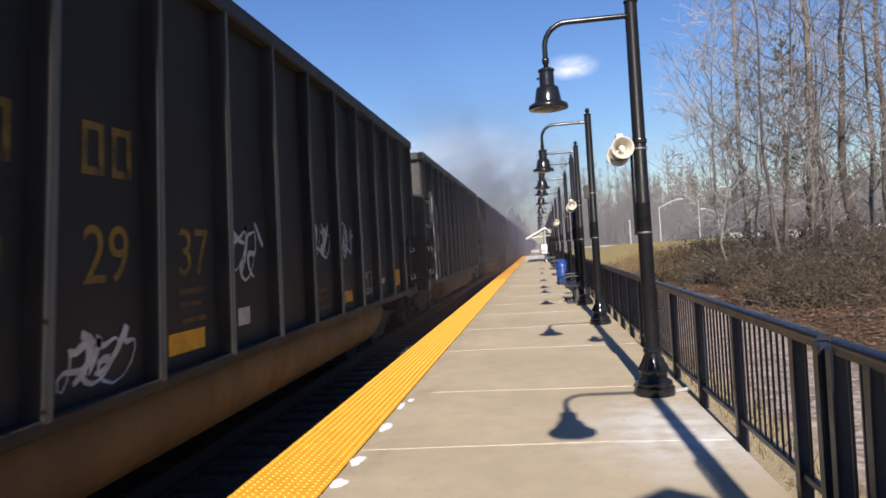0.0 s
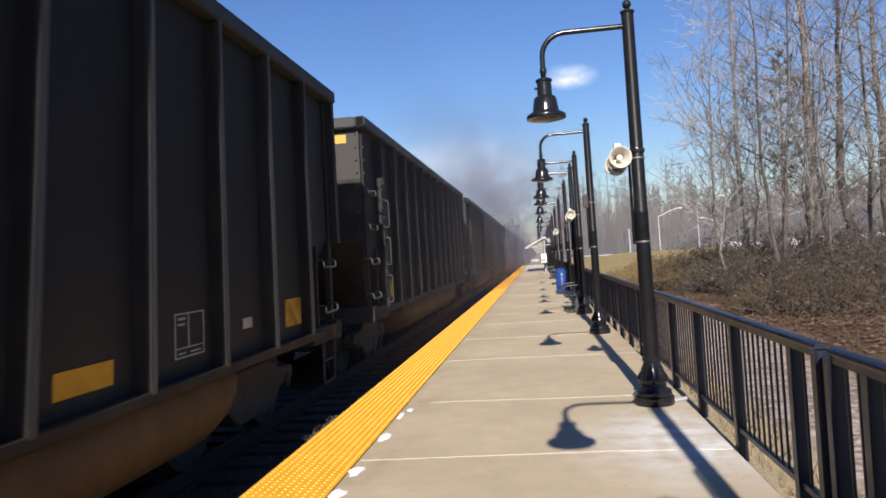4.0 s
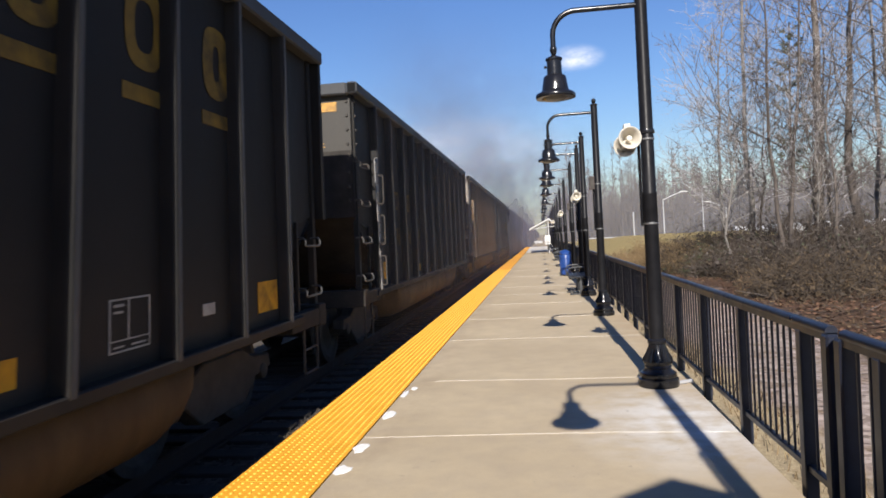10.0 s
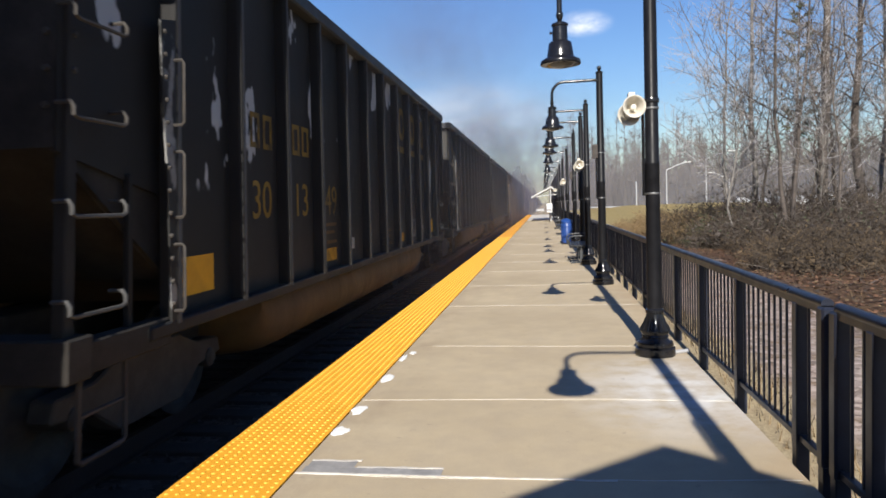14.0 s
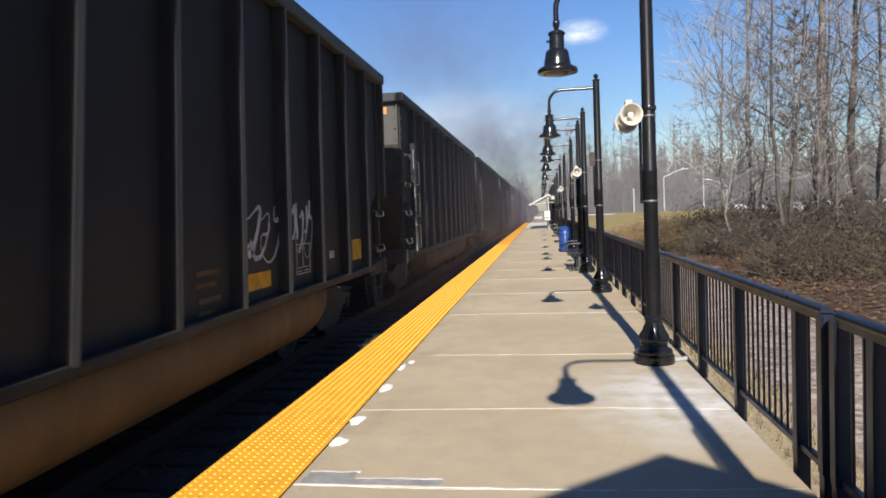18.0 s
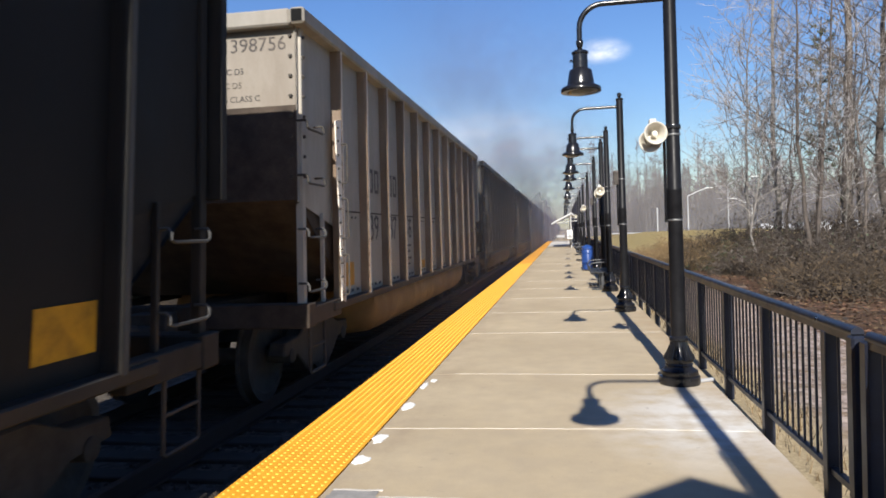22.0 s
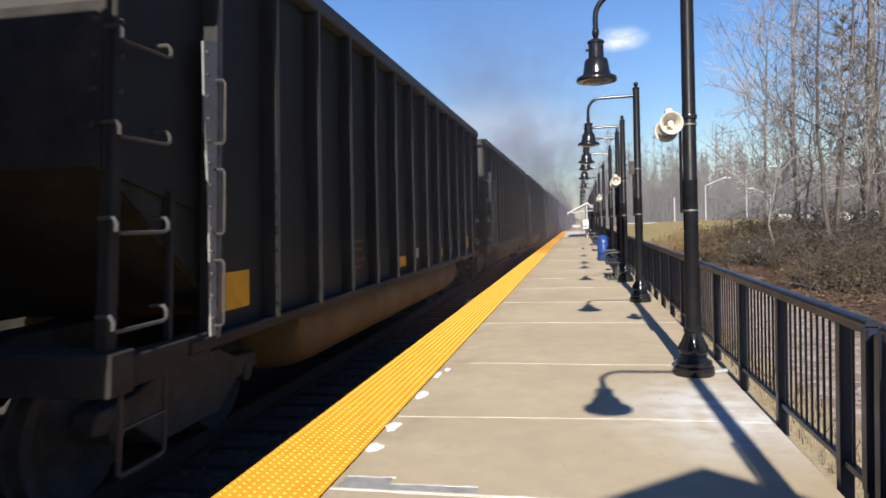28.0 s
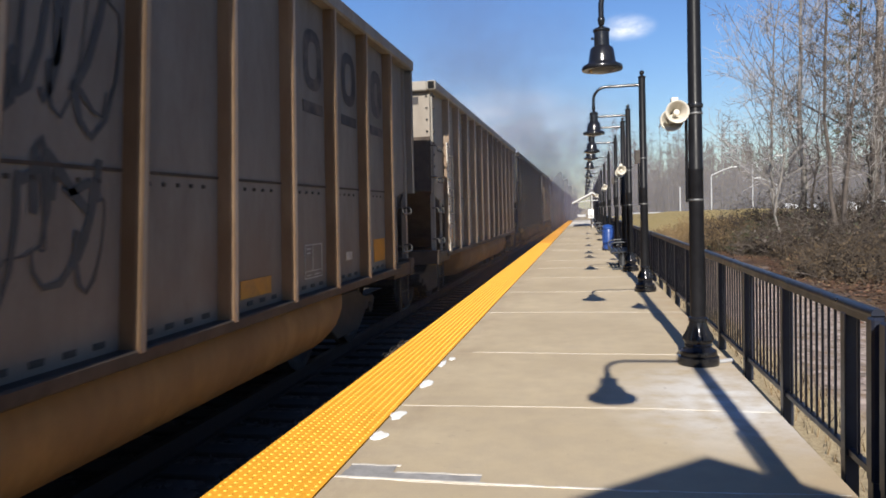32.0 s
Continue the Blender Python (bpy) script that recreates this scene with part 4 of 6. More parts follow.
g.f = [(j * 7 + i, j * 7 + i + 1, j * 7 + i + 8, j * 7 + i + 7) for j in range(rows - 1) for i in range(6)]
g.k = [0] * len(g.f)
COAL = g.mesh("coal_load", M["coal"], smooth=True)
PLATE = {
    "big": box_mesh("reflector", M["yellow_mark"], 0, 0.006, -0.24, 0.24, -0.14, 0.14, 0.001),
    "big_pale": box_mesh("reflector", M["old_mark"], 0, 0.006, -0.24, 0.24, -0.14, 0.14, 0.001),
    "bar_pale": box_mesh("reflector", M["old_mark"], 0, 0.006, -0.27, 0.27, -0.07, 0.07, 0.001),
    "bar": box_mesh("reflector", M["yellow_mark"], 0, 0.006, -0.27, 0.27, -0.075, 0.075, 0.001),
    "small": box_mesh("data_tag", M["number_pale"], 0, 0.006, -0.1, 0.1, -0.045, 0.045, 0.001),
    "tag": box_mesh("data_tag", M["number_pale"], 0, 0.006, -0.125, 0.125, -0.075, 0.075, 0.001),
}
g = Geo()
for y0, y1, z0, z1 in ((-0.33, 0.33, 0.27, 0.29), (-0.33, 0.33, -0.29, -0.27), (-0.33, -0.31, -0.29, 0.29), (0.31, 0.33, -0.29, 0.29), (-0.31, 0.31, -0.17, -0.155), (-0.04, -0.02, -0.155, 0.27), (-0.26, -0.1, 0.2, 0.23), (-0.26, -0.12, 0.13, 0.155), (-0.26, -0.1, -0.24, -0.22), (0.02, 0.26, -0.24, -0.22)):
    g.box(0, 0.004, y0, y1, z0, z1)
g.v = [(x, y * 0.68, z * 0.56) for x, y, z in g.v]
PLATE["box"] = g.mesh("data_panel", M["number_pale"])


def bars(mat, rows):
    """Unreadable lettering: rows of (y0, y1, z0, z1) bars on the side."""
    b = Geo()
    for y0, y1, z0, z1 in rows:
        b.box(0, 0.004, y0, y1, z0, z1)
    return b.mesh("marking", mat)


def logo_shape(kind, mat):
    """A plain round-ended block over an underline bar."""
    b = Geo()
    ring = []
    for i in range(16):
        a = 2 * math.pi * i / 16
        ring.append((0.24 * math.copysign(abs(math.cos(a)) ** 0.7, math.cos(a)), 0.3 * math.copysign(abs(math.sin(a)) ** 0.7, math.sin(a))))
    inner = [(y * 0.5, z * 0.6) for y, z in ring]
    if kind == 2:
        inner = [(y * 0.25, z * 0.5) for y, z in ring]
    n = 16
    b.add([(0.005, y, z) for y, z in ring] + [(0.005, y, z) for y, z in inner], [(i, (i + 1) % n, n + (i + 1) % n, n + i) for i in range(n)])
    b.box(0, 0.005, -0.26, 0.26, -0.52, -0.41)
    return b.mesh("emblem", mat)


MARKS = {}
for style, num, logo in (("dark", M["number_yellow"], M["number_yellow"]), ("white", M["number_black"], M["number_black"])):
    MARKS[style] = {
        "initials": Geo().add([(0.004, sy * a, sz * b) for a, b in ((0.11, 0.16), (0.055, 0.11)) for sy, sz in ((-1, -1), (1, -1), (1, 1), (-1, 1))], [(k, (k + 1) % 4, 4 + (k + 1) % 4, 4 + k) for k in range(4)]).mesh("marking", num),
        "digits": bars(num, [(-0.25, -0.2, -0.15, 0.15), (-0.09, -0.04, -0.15, 0.15), (0.04, 0.09, -0.15, 0.15), (0.2, 0.25, -0.15, 0.15)]),
        "lines": bars(num if style == "white" else M["dim_mark"], [(-0.22, 0.2, 0.09, 0.13), (-0.22, 0.12, 0.0, 0.035), (-0.18, 0.2, -0.12, -0.08), (-0.18, 0.1, -0.21, -0.175)]),
        "logo": [logo_shape(k, logo) for k in range(3)],
        "num": num,
    }


def graffiti_mesh(seed, mat, width, height, strokes, pen=0.03):
    """Loose sprayed strokes, flat on the side."""
    r = random.Random(seed)
    b = Geo()
    for k in range(strokes):
        cy = -width / 2 + width * (k + 0.5) / strokes
        a0, turns = r.random() * 6, r.uniform(0.9, 2.2)
        ry, rz = width / strokes * r.uniform(0.35, 0.8), height * r.uniform(0.25, 0.5)
        pts = []
        for i in range(22):
            a = a0 + turns * math.pi * i / 21 * 1.3
            pts.append((cy + ry * math.cos(a) + ry * 0.5 * math.sin(2.3 * a + k), rz * math.sin(a * 1.1) + height * 0.15 * math.cos(3 * a + k)))
        o = len(b.v)
        for i, (y, z) in enumerate(pts):
            q = pts[min(i + 1, 21)]
            p = pts[max(i - 1, 0)]
            d = Vector((q[0] - p[0], q[1] - p[1]))
            d = d.normalized() if d.length > 1e-6 else Vector((1, 0))
            w = pen * (0.6 + 0.4 * math.sin(i * 0.4 + k))
            x = 0.003 + 0.0006 * k
            b.v += [(x, y - d.y * w, z + d.x * w), (x, y + d.y * w, z - d.x * w)]
        b.f += [(o + 2 * i, o + 2 * i + 1, o + 2 * i + 3, o + 2 * i + 2) for i in range(21)]
        b.k += [0] * 21
    return b.mesh("graffiti", mat)


def daub_mesh(seed, mat, width, height):
    """A patch of paint with ragged, dripping upper edge."""
    r = random.Random(seed)
    n = 14
    low = [(-width / 2 + width * i / n, -height / 2) for i in range(n + 1)]
    top = [(-width / 2 + width * i / n, height / 2 * r.uniform(0.55, 1.0)) for i in range(n + 1)]
    v = [(0.004, y, z) for y, z in low] + [(0.004, y, z) for y, z in top]
    return Geo().add(v, [(i, i + 1, n + 2 + i, n + 1 + i) for i in range(n)]).mesh("paint_patch", mat)


# number, style and extras of the cars that pass: graffiti as (kind, bay, height, width, tallness)
CARS = {
    0: ("302937", "dark", [("w", 2, 1.0, 0.7, 0.34), ("w", 4, 1.6, 0.8, 0.5), ("w", 6, 1.7, 1.6, 0.5)]),
    1: ("", "dark", [("w", 5, 1.5, 1.0, 0.4), ("w", 7, 1.5, 1.2, 0.4)]),
    2: ("302074", "dark", [("p", 4, 1.7, 0.8, 0.7)]),
    3: ("302410", "dark", [("w", 2, 1.6, 1.6, 0.6), ("w", 7, 1.6, 2.8, 0.7)]),
    4: ("301725", "peel", []),
    5: ("301459", "dark", []),
    7: ("", "dark", []),
    8: ("302358", "dark", [("w", 4, 1.8, 2.2, 0.4), ("w", 6, 1.6, 0.8, 0.6)]),
    9: ("398086", "white", [("b", 1, 1.3, 0.9, 0.5), ("b", 4, 1.6, 0.8, 0.7), ("g", 6, 1.6, 2.0, 1.0), ("g", 8, 1.6, 2.8, 0.9)]),
    10: ("3031  ", "dark", []),
    11: ("301426", "peel", [("w", 6, 1.5, 1.2, 0.6), ("w", 8, 1.5, 0.9, 0.6), ("w", 9, 1.5, 0.8, 0.6)]),
    12: ("  5300", "dark", [("d", 4, 1.55, 1.9, 0.9), ("d", 6.6, 1.6, 1.6, 0.7)]),
    13: ("", "dark", []),
    14: ("    84", "dark", [("w", 5, 1.6, 0.6, 0.4)]),
    15: ("", "tan", []),
    16: ("    55", "dark", [("y", 3, 0.72, 1.6, 0.35), ("y", 5, 0.72, 1.2, 0.3)]),
    18: ("", "grey", []),
    42: ("", "grey", []),
    17: ("    55", "dark", [("w", 5, 1.7, 0.5, 0.5)]),
    19: ("301349", "peel", []),
    20: ("", "dark", [("p", 9, 2.6, 0.5, 0.6)]),
    22: ("", "tan", []),
    23: ("3007  ", "dark", [("t", 3, 0.75, 1.6, 0.35), ("t", 6, 0.75, 1.8, 0.3), ("w", 7, 1.5, 0.9, 0.7)]),
    24: ("", "dark", [("w", 7, 1.4, 2.0, 0.6)]),
    25: ("", "dark", [("w", 1, 1.5, 0.8, 0.6)]),
    26: ("301683", "dark", [("w", 7, 1.6, 2.2, 0.7)]),
    27: ("301351", "peel", [("w", 8, 1.6, 0.8, 0.6)]),
    28: ("", "white", [("b", 6, 1.5, 0.7, 0.7)]),
    29: ("30    ", "dark", []),
    30: ("398756", "white", []),
    31: ("3036  ", "dark", [("w", 5, 1.5, 0.5, 0.6)]),
    32: ("302336", "dark", []),
    33: ("301065", "dark", [("w", 4, 1.6, 0.8, 0.6), ("w", 6, 1.6, 1.4, 0.5)]),
    34: ("305317", "dark", []),
    37: ("    28", "dark", [("w", 4, 1.4, 0.8, 0.5), ("w", 5, 2.2, 0.5, 0.5)]),
    38: ("308320", "dark", []),
    41: ("301645", "dark", [("w", 8, 1.6, 0.8, 0.5)]),
    43: ("397732", "tan", [("b", 3, 2.5, 0.9, 0.9), ("b", 4, 2.6, 0.9, 1.0), ("b", 5, 2.5, 0.9, 0.9), ("b", 3, 1.45, 0.9, 0.7), ("b", 4, 1.4, 0.9, 0.8), ("b", 5, 1.5, 0.8, 0.7)]),
    44: ("", "white", []),
    46: ("", "tan", []),
    47: ("", "white", []),
}
LETTERED = {0, 2, 4, 8, 9, 10, 11, 12, 14, 16, 17, 19, 23, 27, 29, 30, 31, 33, 37}
NO_EMBLEM = {0, 4, 5, 8, 10, 12, 24, 31, 38, 16, 20, 40, 41, 42}
EXTRA = {"y": M["number_yellow"], "t": M["number_pale"], "w": M["spray_white"], "b": M["spray_black"], "g": M["spray_green"], "p": M["spray_white"], "d": M["spray_white"]}
TRAIN, WHEELS = [], []
PALE = ("white", "tan")


CLOSE_RIBS = {38, 39}
RAISED = {12: 0.5, 31: 0.35}


def build_car(i):
    close = i in CLOSE_RIBS
    ribs, step = (13, RIB_STEP * 11 / 12) if close else (12, RIB_STEP)

    def bay(k):
        return bay_at(k, close)

    number, style, extras = CARS.get(i, ("", "dark", []))
    c, near = CAR[style], -1 <= i <= 47
    ink = MARKS["white" if style in PALE else "dark"]
    label = {"grey": "dull grey coal gondola car with bolted side sheets", "dark": "black coal gondola car with yellow markings", "peel": "black coal gondola car with peeling pale paint", "white": "dirty cream coal gondola car with dark markings", "tan": "grimy tan coal gondola car with rusty ribs"}[style]
    if extras and style not in PALE:
        label += " and sprayed graffiti"
    car = thing("coal_gondola", (TRACK_X, PITCH * i + LEAD, RAIL_Z), label, "rail car", "coal train")
    TRAIN.append((i, car))
    put("side_sheet", c["side_r"], car)
    put("side_sheet", c["side_l"], car)
    put("end_sheet", c["end_f"], car)
    put("end_sheet", c["end_b"], car)
    # lower plates and slopes carry that painted shadow
    put("lower_end_sheet", c["low_f"], car, label="lower end plate, coal-blackened and painted darker for shade")
    put("lower_end_sheet", c["low_b"], car, label="lower end plate, coal-blackened and painted darker for shade")
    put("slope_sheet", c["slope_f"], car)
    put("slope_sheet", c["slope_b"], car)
    for me in (*c["chord_side"], *c["chord_end"], *c["sill"], *c["end_sill"]):
        put(me.name.split(".")[0], me, car)
    put("belly", c["tub"], car, label="rusty brown belly tub")
    put("coal_load", COAL, car, label="heaped black coal")
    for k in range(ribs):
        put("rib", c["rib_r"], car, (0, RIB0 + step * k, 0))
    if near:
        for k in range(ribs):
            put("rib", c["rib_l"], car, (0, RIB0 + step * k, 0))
        put("centre_sill", c["centre_sill"], car)
        for me in (*c["side_step"], *c["corner_post"], *c["stile"]):
            put(me.name.split(".")[0], me, car)
        tagged(put("rivets", c["rivets"], car), kind="stuff")
        for me in c["web"]:
            put("web_plate", me, car)
        put("gusset", c["gusset"], car)
        tagged(put("gusset_rivets", c["gusset_rivets"], car), kind="stuff")
        for me in c["tube_end"]:
            put("tube_end", me, car)
        for z in (1.1, 1.72, 2.34):
            put("grab_iron", GRAB, car, (FACE + 0.112, RIB0 - 0.07, z))
        if style in PALE or style == "grey":
            put("seam", c["seam"], car)
            tagged(put("bolt_heads", c["bolts"], car), kind="stuff")
        for k, z in enumerate((1.3, 1.83, 2.36, 2.9)):
            put("rung", RUNG[k // 2], car, (FACE, 0.12, z))
            if k < 2:
                put("rung", RUNG[0], car, (FACE, LONG - 0.79, z))
        put("stirrup", STIRRUP, car, (HALF - 0.08, 0.3, 0))
        put("stirrup", STIRRUP, car, (HALF - 0.08, LONG - 0.73, 0))
        put("coupler", COUPLER, car, (0, 0.1, 0))
        back = put("coupler", COUPLER, car, (0, LONG - 0.1, 0), math.pi)
    # trucks
    for y in (1.75, LONG - 1.75):
        tr = put("truck", TRUCK["bolster"], car, (0, y, 0))
        put("side_frame", TRUCK["frame"], tr, (1.02, 0, 0))
        put("side_frame", TRUCK["frame"], tr, (-1.02, 0, 0))
        for k, dy in enumerate((-0.9, 0.9)):
            w = put("wheelset", TRUCK["wheelset"], tr, (0, dy, WHEEL))
            WHEELS.append((k, w))
        if near:
            put("springs", TRUCK["springs"], tr, (1.02, 0, 0))
            put("springs", TRUCK["springs"], tr, (-1.02, 0, 0))
    if not near:
        return
    # markings on the platform side
    x = FACE + 0.001
    put("reflector", PLATE["big_pale" if style in PALE else "big"], car, (x, bay(0) - 0.06, 1.29))
    early = style not in PALE and not close
    put("reflector", PLATE["bar_pale" if style in PALE else "bar"], car, (x, bay(3) - 0.02 if early else bay(4) + 0.08, 1.2))
    if i == 16:
        put("reflector", PLATE["bar_pale" if style in PALE else "bar"], car, (x, bay(5), 1.2))
    put("reflector", PLATE["big_pale" if style in PALE else "big"], car, (x, bay(10) + 0.2, 1.3))
    put("reflector", PLATE["bar_pale" if style in PALE else "bar"], car, (x, bay(7), 1.2))
    if style not in PALE:
        put("data_tag", PLATE["tag"], car, (x, bay(4) - 0.1 if early else bay(5) + 0.1, 1.28))
    put("data_tag", PLATE["small"], car, (x, bay(9) + 0.1, 1.3))
    tagged(put("data_panel", PLATE["box"], car, (x, bay(8) + 0.14, 1.32)), "white stencilled data panel", kind="stuff")
    for k in range(3 if i not in NO_EMBLEM else 0):
        put("emblem", ink["logo"][k], car, (x, bay((8 if style in PALE else 7) + k) + (0.18 if style in PALE else 0.3), 3.26))
    if i in LETTERED:
        for k in (1, 2):
            for s in (-0.15, 0.15):
                put("letter", ink["initials"], car, (x, bay(k) + 0.1 + s, 2.48 + RAISED.get(i, 0.0)))
    lift = RAISED.get(i, 0.0)
    digits = number.ljust(6)
    for k in range(3 if i in LETTERED else 0):
        pair = digits[2 * k : 2 * k + 2].strip()
        if pair:
            put("number", text_mesh(pair, 0.5, ink["num"], "side"), car, (x, bay(1 + k) + 0.1, 1.68 + lift))
        else:
            put("number", ink["digits"], car, (x, bay(1 + k) + 0.1, 1.84 + lift))
    tagged(put("fine_print", ink["lines"], car, (x, bay(3) + 0.08, 1.45)), kind="stuff")
    if style not in PALE:
        tagged(put("fine_print", ink["lines"], car, (x, bay(6) + 0.1, 1.25)), kind="stuff")
    # end lettering, above the coupler
    pale = M["number_black"] if style in PALE else M["stencil"]
    ye = 0.13 - 0.003
    if number and " " not in number:
        put("number", text_mesh(number, 0.2, M["number_pale"] if style == "peel" else pale, "end"), car, (1.08, ye, 3.62))
    else:
        put("number", box_mesh("marking", pale, -0.3, 0.3, -0.004, 0, 0, 0.13), car, (0.98, ye, 3.62))
    put("initials", box_mesh("marking", pale, -0.2, 0.2, -0.004, 0, 0, 0.13), car, (0.38, ye, 3.62))
    for z, words in ((3.4, "SPRG 7 OC D5"), (3.26, "SPRG 7 IC D5"), (3.12, "36 IN WHEELS CLASS C")):
        put("fine_print", text_mesh(words, 0.085, pale, "end"), car, (0.66, ye, z))
    for k, (kind, b, z, w, h) in enumerate(extras):
        mat, seed = EXTRA[kind], i * 10 + k
        if kind in "pd":
            put("paint_patch", daub_mesh(seed, mat, min(w, 0.95), h), car, (x + 0.001, bay(int(b)), z + 0.2))
            if w > 1:
                put("paint_patch", daub_mesh(seed + 5, mat, 0.95, h * 0.95), car, (x + 0.001, bay(int(b) + 1), z + 0.2))
        elif kind in "ty":
            tagged(put("graffiti", graffiti_mesh(seed, mat, w, h, 7, 0.016), car, (1.497, bay(int(b)), z)), kind="stuff")
        else:
            n = max(1, round(w / 0.9))
            for j in range(n):
                tagged(put("graffiti", graffiti_mesh(seed + 3 * j, mat, 0.9 * w / n, h, 3, 0.028 if kind != "g" else 0.06), car, (x + 0.003, bay(int(b) + j), z + 0.25)), kind="stuff")
                if kind == "g":
                    tagged(put("graffiti", graffiti_mesh(seed + 3 * j, M["spray_black"], 0.9 * w / n, h * 1.05, 4, 0.02), car, (x + 0.007, bay(int(b) + j), z + 0.25)), kind="stuff")


for i in range(-1, 62):
    build_car(i)


# ---- station furniture ----
def build_bin(x, y):
    b = thing("recycling_bin", (x, y, 0), "blue plastic recycling bin with slatted sides on the platform", "bin")
    b.scale = (0.64, 0.64, 0.76)
    put("drum", Geo().lathe([(0.24, 0.06), (0.27, 0.08), (0.29, 0.95), (0.27, 0.98)], 20).mesh("drum", M["blue_bin"], smooth=True), b)
    put("lid", Geo().lathe([(0.3, 0.98), (0.31, 1.0), (0.31, 1.06), (0.2, 1.14), (0.05, 1.17)], 20).mesh("lid", M["blue_bin"], smooth=True), b)
    put("foot", Geo().lathe([(0.2, 0.0), (0.22, 0.02), (0.22, 0.06)], 16).mesh("foot", M["dark_steel"], smooth=True), b)
    slat = box_mesh("slat", M["blue_bin"], 0.285, 0.305, -0.03, 0.03, 0.14, 0.93, 0.005)
    for k in range(14):
        put("slat", slat, b, (0, 0, 0), 2 * math.pi * k / 14)
    for z in (0.25, 0.8):
        put("hoop", Geo().lathe([(0.3, z), (0.312, z + 0.005), (0.312, z + 0.035), (0.3, z + 0.04)], 20).mesh("hoop", M["blue_bin"], smooth=True), b)


def build_bench(x, y):
    b = thing("bench", (x, y, 0), "dark grey metal bench with slatted seat and back", "bench", "platform benches")
    for k in range(5):
        put("seat_slat", box_mesh("seat_slat", M["grey_bench"], -0.34 + 0.09 * k, -0.27 + 0.09 * k, -0.9, 0.9, 0.42, 0.45, 0.006), b)
    for k in range(5):
        o = put("back_slat", box_mesh("back_slat", M["grey_bench"], 0.12, 0.145, -0.9, 0.9, 0.5 + 0.085 * k, 0.565 + 0.085 * k, 0.006), b)
    for s in (-0.7, 0.7):
        g = Geo().box(-0.36, 0.14, s - 0.03, s + 0.03, 0.38, 0.42).box(0.1, 0.15, s - 0.03, s + 0.03, 0.4, 0.92).box(-0.12, -0.04, s - 0.03, s + 0.03, 0.03, 0.4).box(-0.34, 0.16, s - 0.04, s + 0.04, 0.0, 0.04)
        put("leg_frame", g.mesh("leg_frame", M["grey_bench"], 0.006), b)
        g = Geo().tube([(-0.36, s, 0.42), (-0.38, s, 0.55), (-0.34, s, 0.64), (-0.2, s, 0.66), (0.12, s, 0.66)], 0.018, 8)
        put("armrest", g.mesh("armrest", M["grey_bench"], smooth=True), b)


build_bin(0.79, 25.8)
build_bin(0.8, 26.8)
build_bench(0.95, 18.4)
build_bench(0.9, 34.0)
build_bench(0.9, 41.5)


def build_shelter(x, y0, y1, ridge, half, drop, label):
    """A gabled shelter on steel columns."""
    s = thing("platform_shelter", (x, y0, 0), label, "shelter", "platform shelters")
    n = y1 - y0
    for sgn in (-1, 1):
        v = [(0, 0, ridge), (sgn * half, 0, ridge - drop), (sgn * half, n, ridge - drop), (0, n, ridge)]
        g = Geo().add(v + [(a, b, c - 0.06) for a, b, c in v], [(0, 1, 2, 3), (4, 5, 6, 7), (0, 1, 5, 4), (1, 2, 6, 5), (2, 3, 7, 6), (3, 0, 4, 7)])
        put("roof_sheet", g.mesh("roof_sheet", M["canopy"]), s)
        put("gutter", Geo().tube([(sgn * half, 0, ridge - drop - 0.05), (sgn * half, n, ridge - drop - 0.05)], 0.05, 8).mesh("gutter", M["canopy"], smooth=True), s)
    for yy in (0.1, n - 0.1):
        g = Geo().tube([(-half, yy, ridge - drop - 0.08), (half, yy, ridge - drop - 0.08)], 0.04, 8)
        put("tie_beam", g.mesh("tie_beam", M["canopy"], smooth=True), s)
    for yy in (0.6, n - 0.6):
        for sgn in (-1, 1):
            put("column", Geo().tube([(sgn * (half - 0.35), yy, 0), (sgn * (half - 0.35), yy, ridge - drop + 0.1)], 0.05, 10).mesh("column", M["canopy"], smooth=True), s)
    return s


build_shelter(0.76, -5.6, -1.4, 3.32, 1.35, 0.72, "gabled metal platform shelter on slim columns")
# far canopy leaning over the platform, on one row of columns
c = thing("station_canopy", (0.25, 57.5, 0), "pale metal canopy with sloping roof on slim columns", "canopy")
for k, (x0, z0, x1, z1) in enumerate(((-1.2, 1.98, 0.36, 2.76), (0.36, 2.76, 0.86, 2.3))):
    g = Geo().add([(x0, 0, z0), (x1, 0, z1), (x1, 9, z1), (x0, 9, z0), (x0, 0, z0 - 0.12), (x1, 0, z1 - 0.12), (x1, 9, z1 - 0.12), (x0, 9, z0 - 0.12)], [(0, 1, 2, 3), (4, 5, 6, 7), (0, 1, 5, 4), (1, 2, 6, 5), (2, 3, 7, 6), (3, 0, 4, 7)])
    put("roof_sheet", g.mesh("roof_sheet", M["canopy"]), c)
put("tie_beam", Geo().tube([(-1.1, 0.1, 1.95), (0.8, 0.1, 2.1)], 0.035, 8).mesh("tie_beam", M["canopy"], smooth=True), c)
for y in (0.2, 4.4, 8.6):
    put("column", Geo().tube([(0.3, y, 0), (0.3, y, 2.66)], 0.05, 10).mesh("column", M["canopy"], smooth=True), c)
sg = thing("notice_board", (0.45, 56.8, 0), "white notice board on a post under the canopy", "sign")
put("board", box_mesh("board", M["sign_white"], -0.21, 0.21, -0.03, 0.03, 0.72, 1.4, 0.01), sg)
put("post", Geo().tube([(0, 0.05, 0), (0, 0.05, 1.4)], 0.03, 8).mesh("post", M["dark_steel"]), sg)
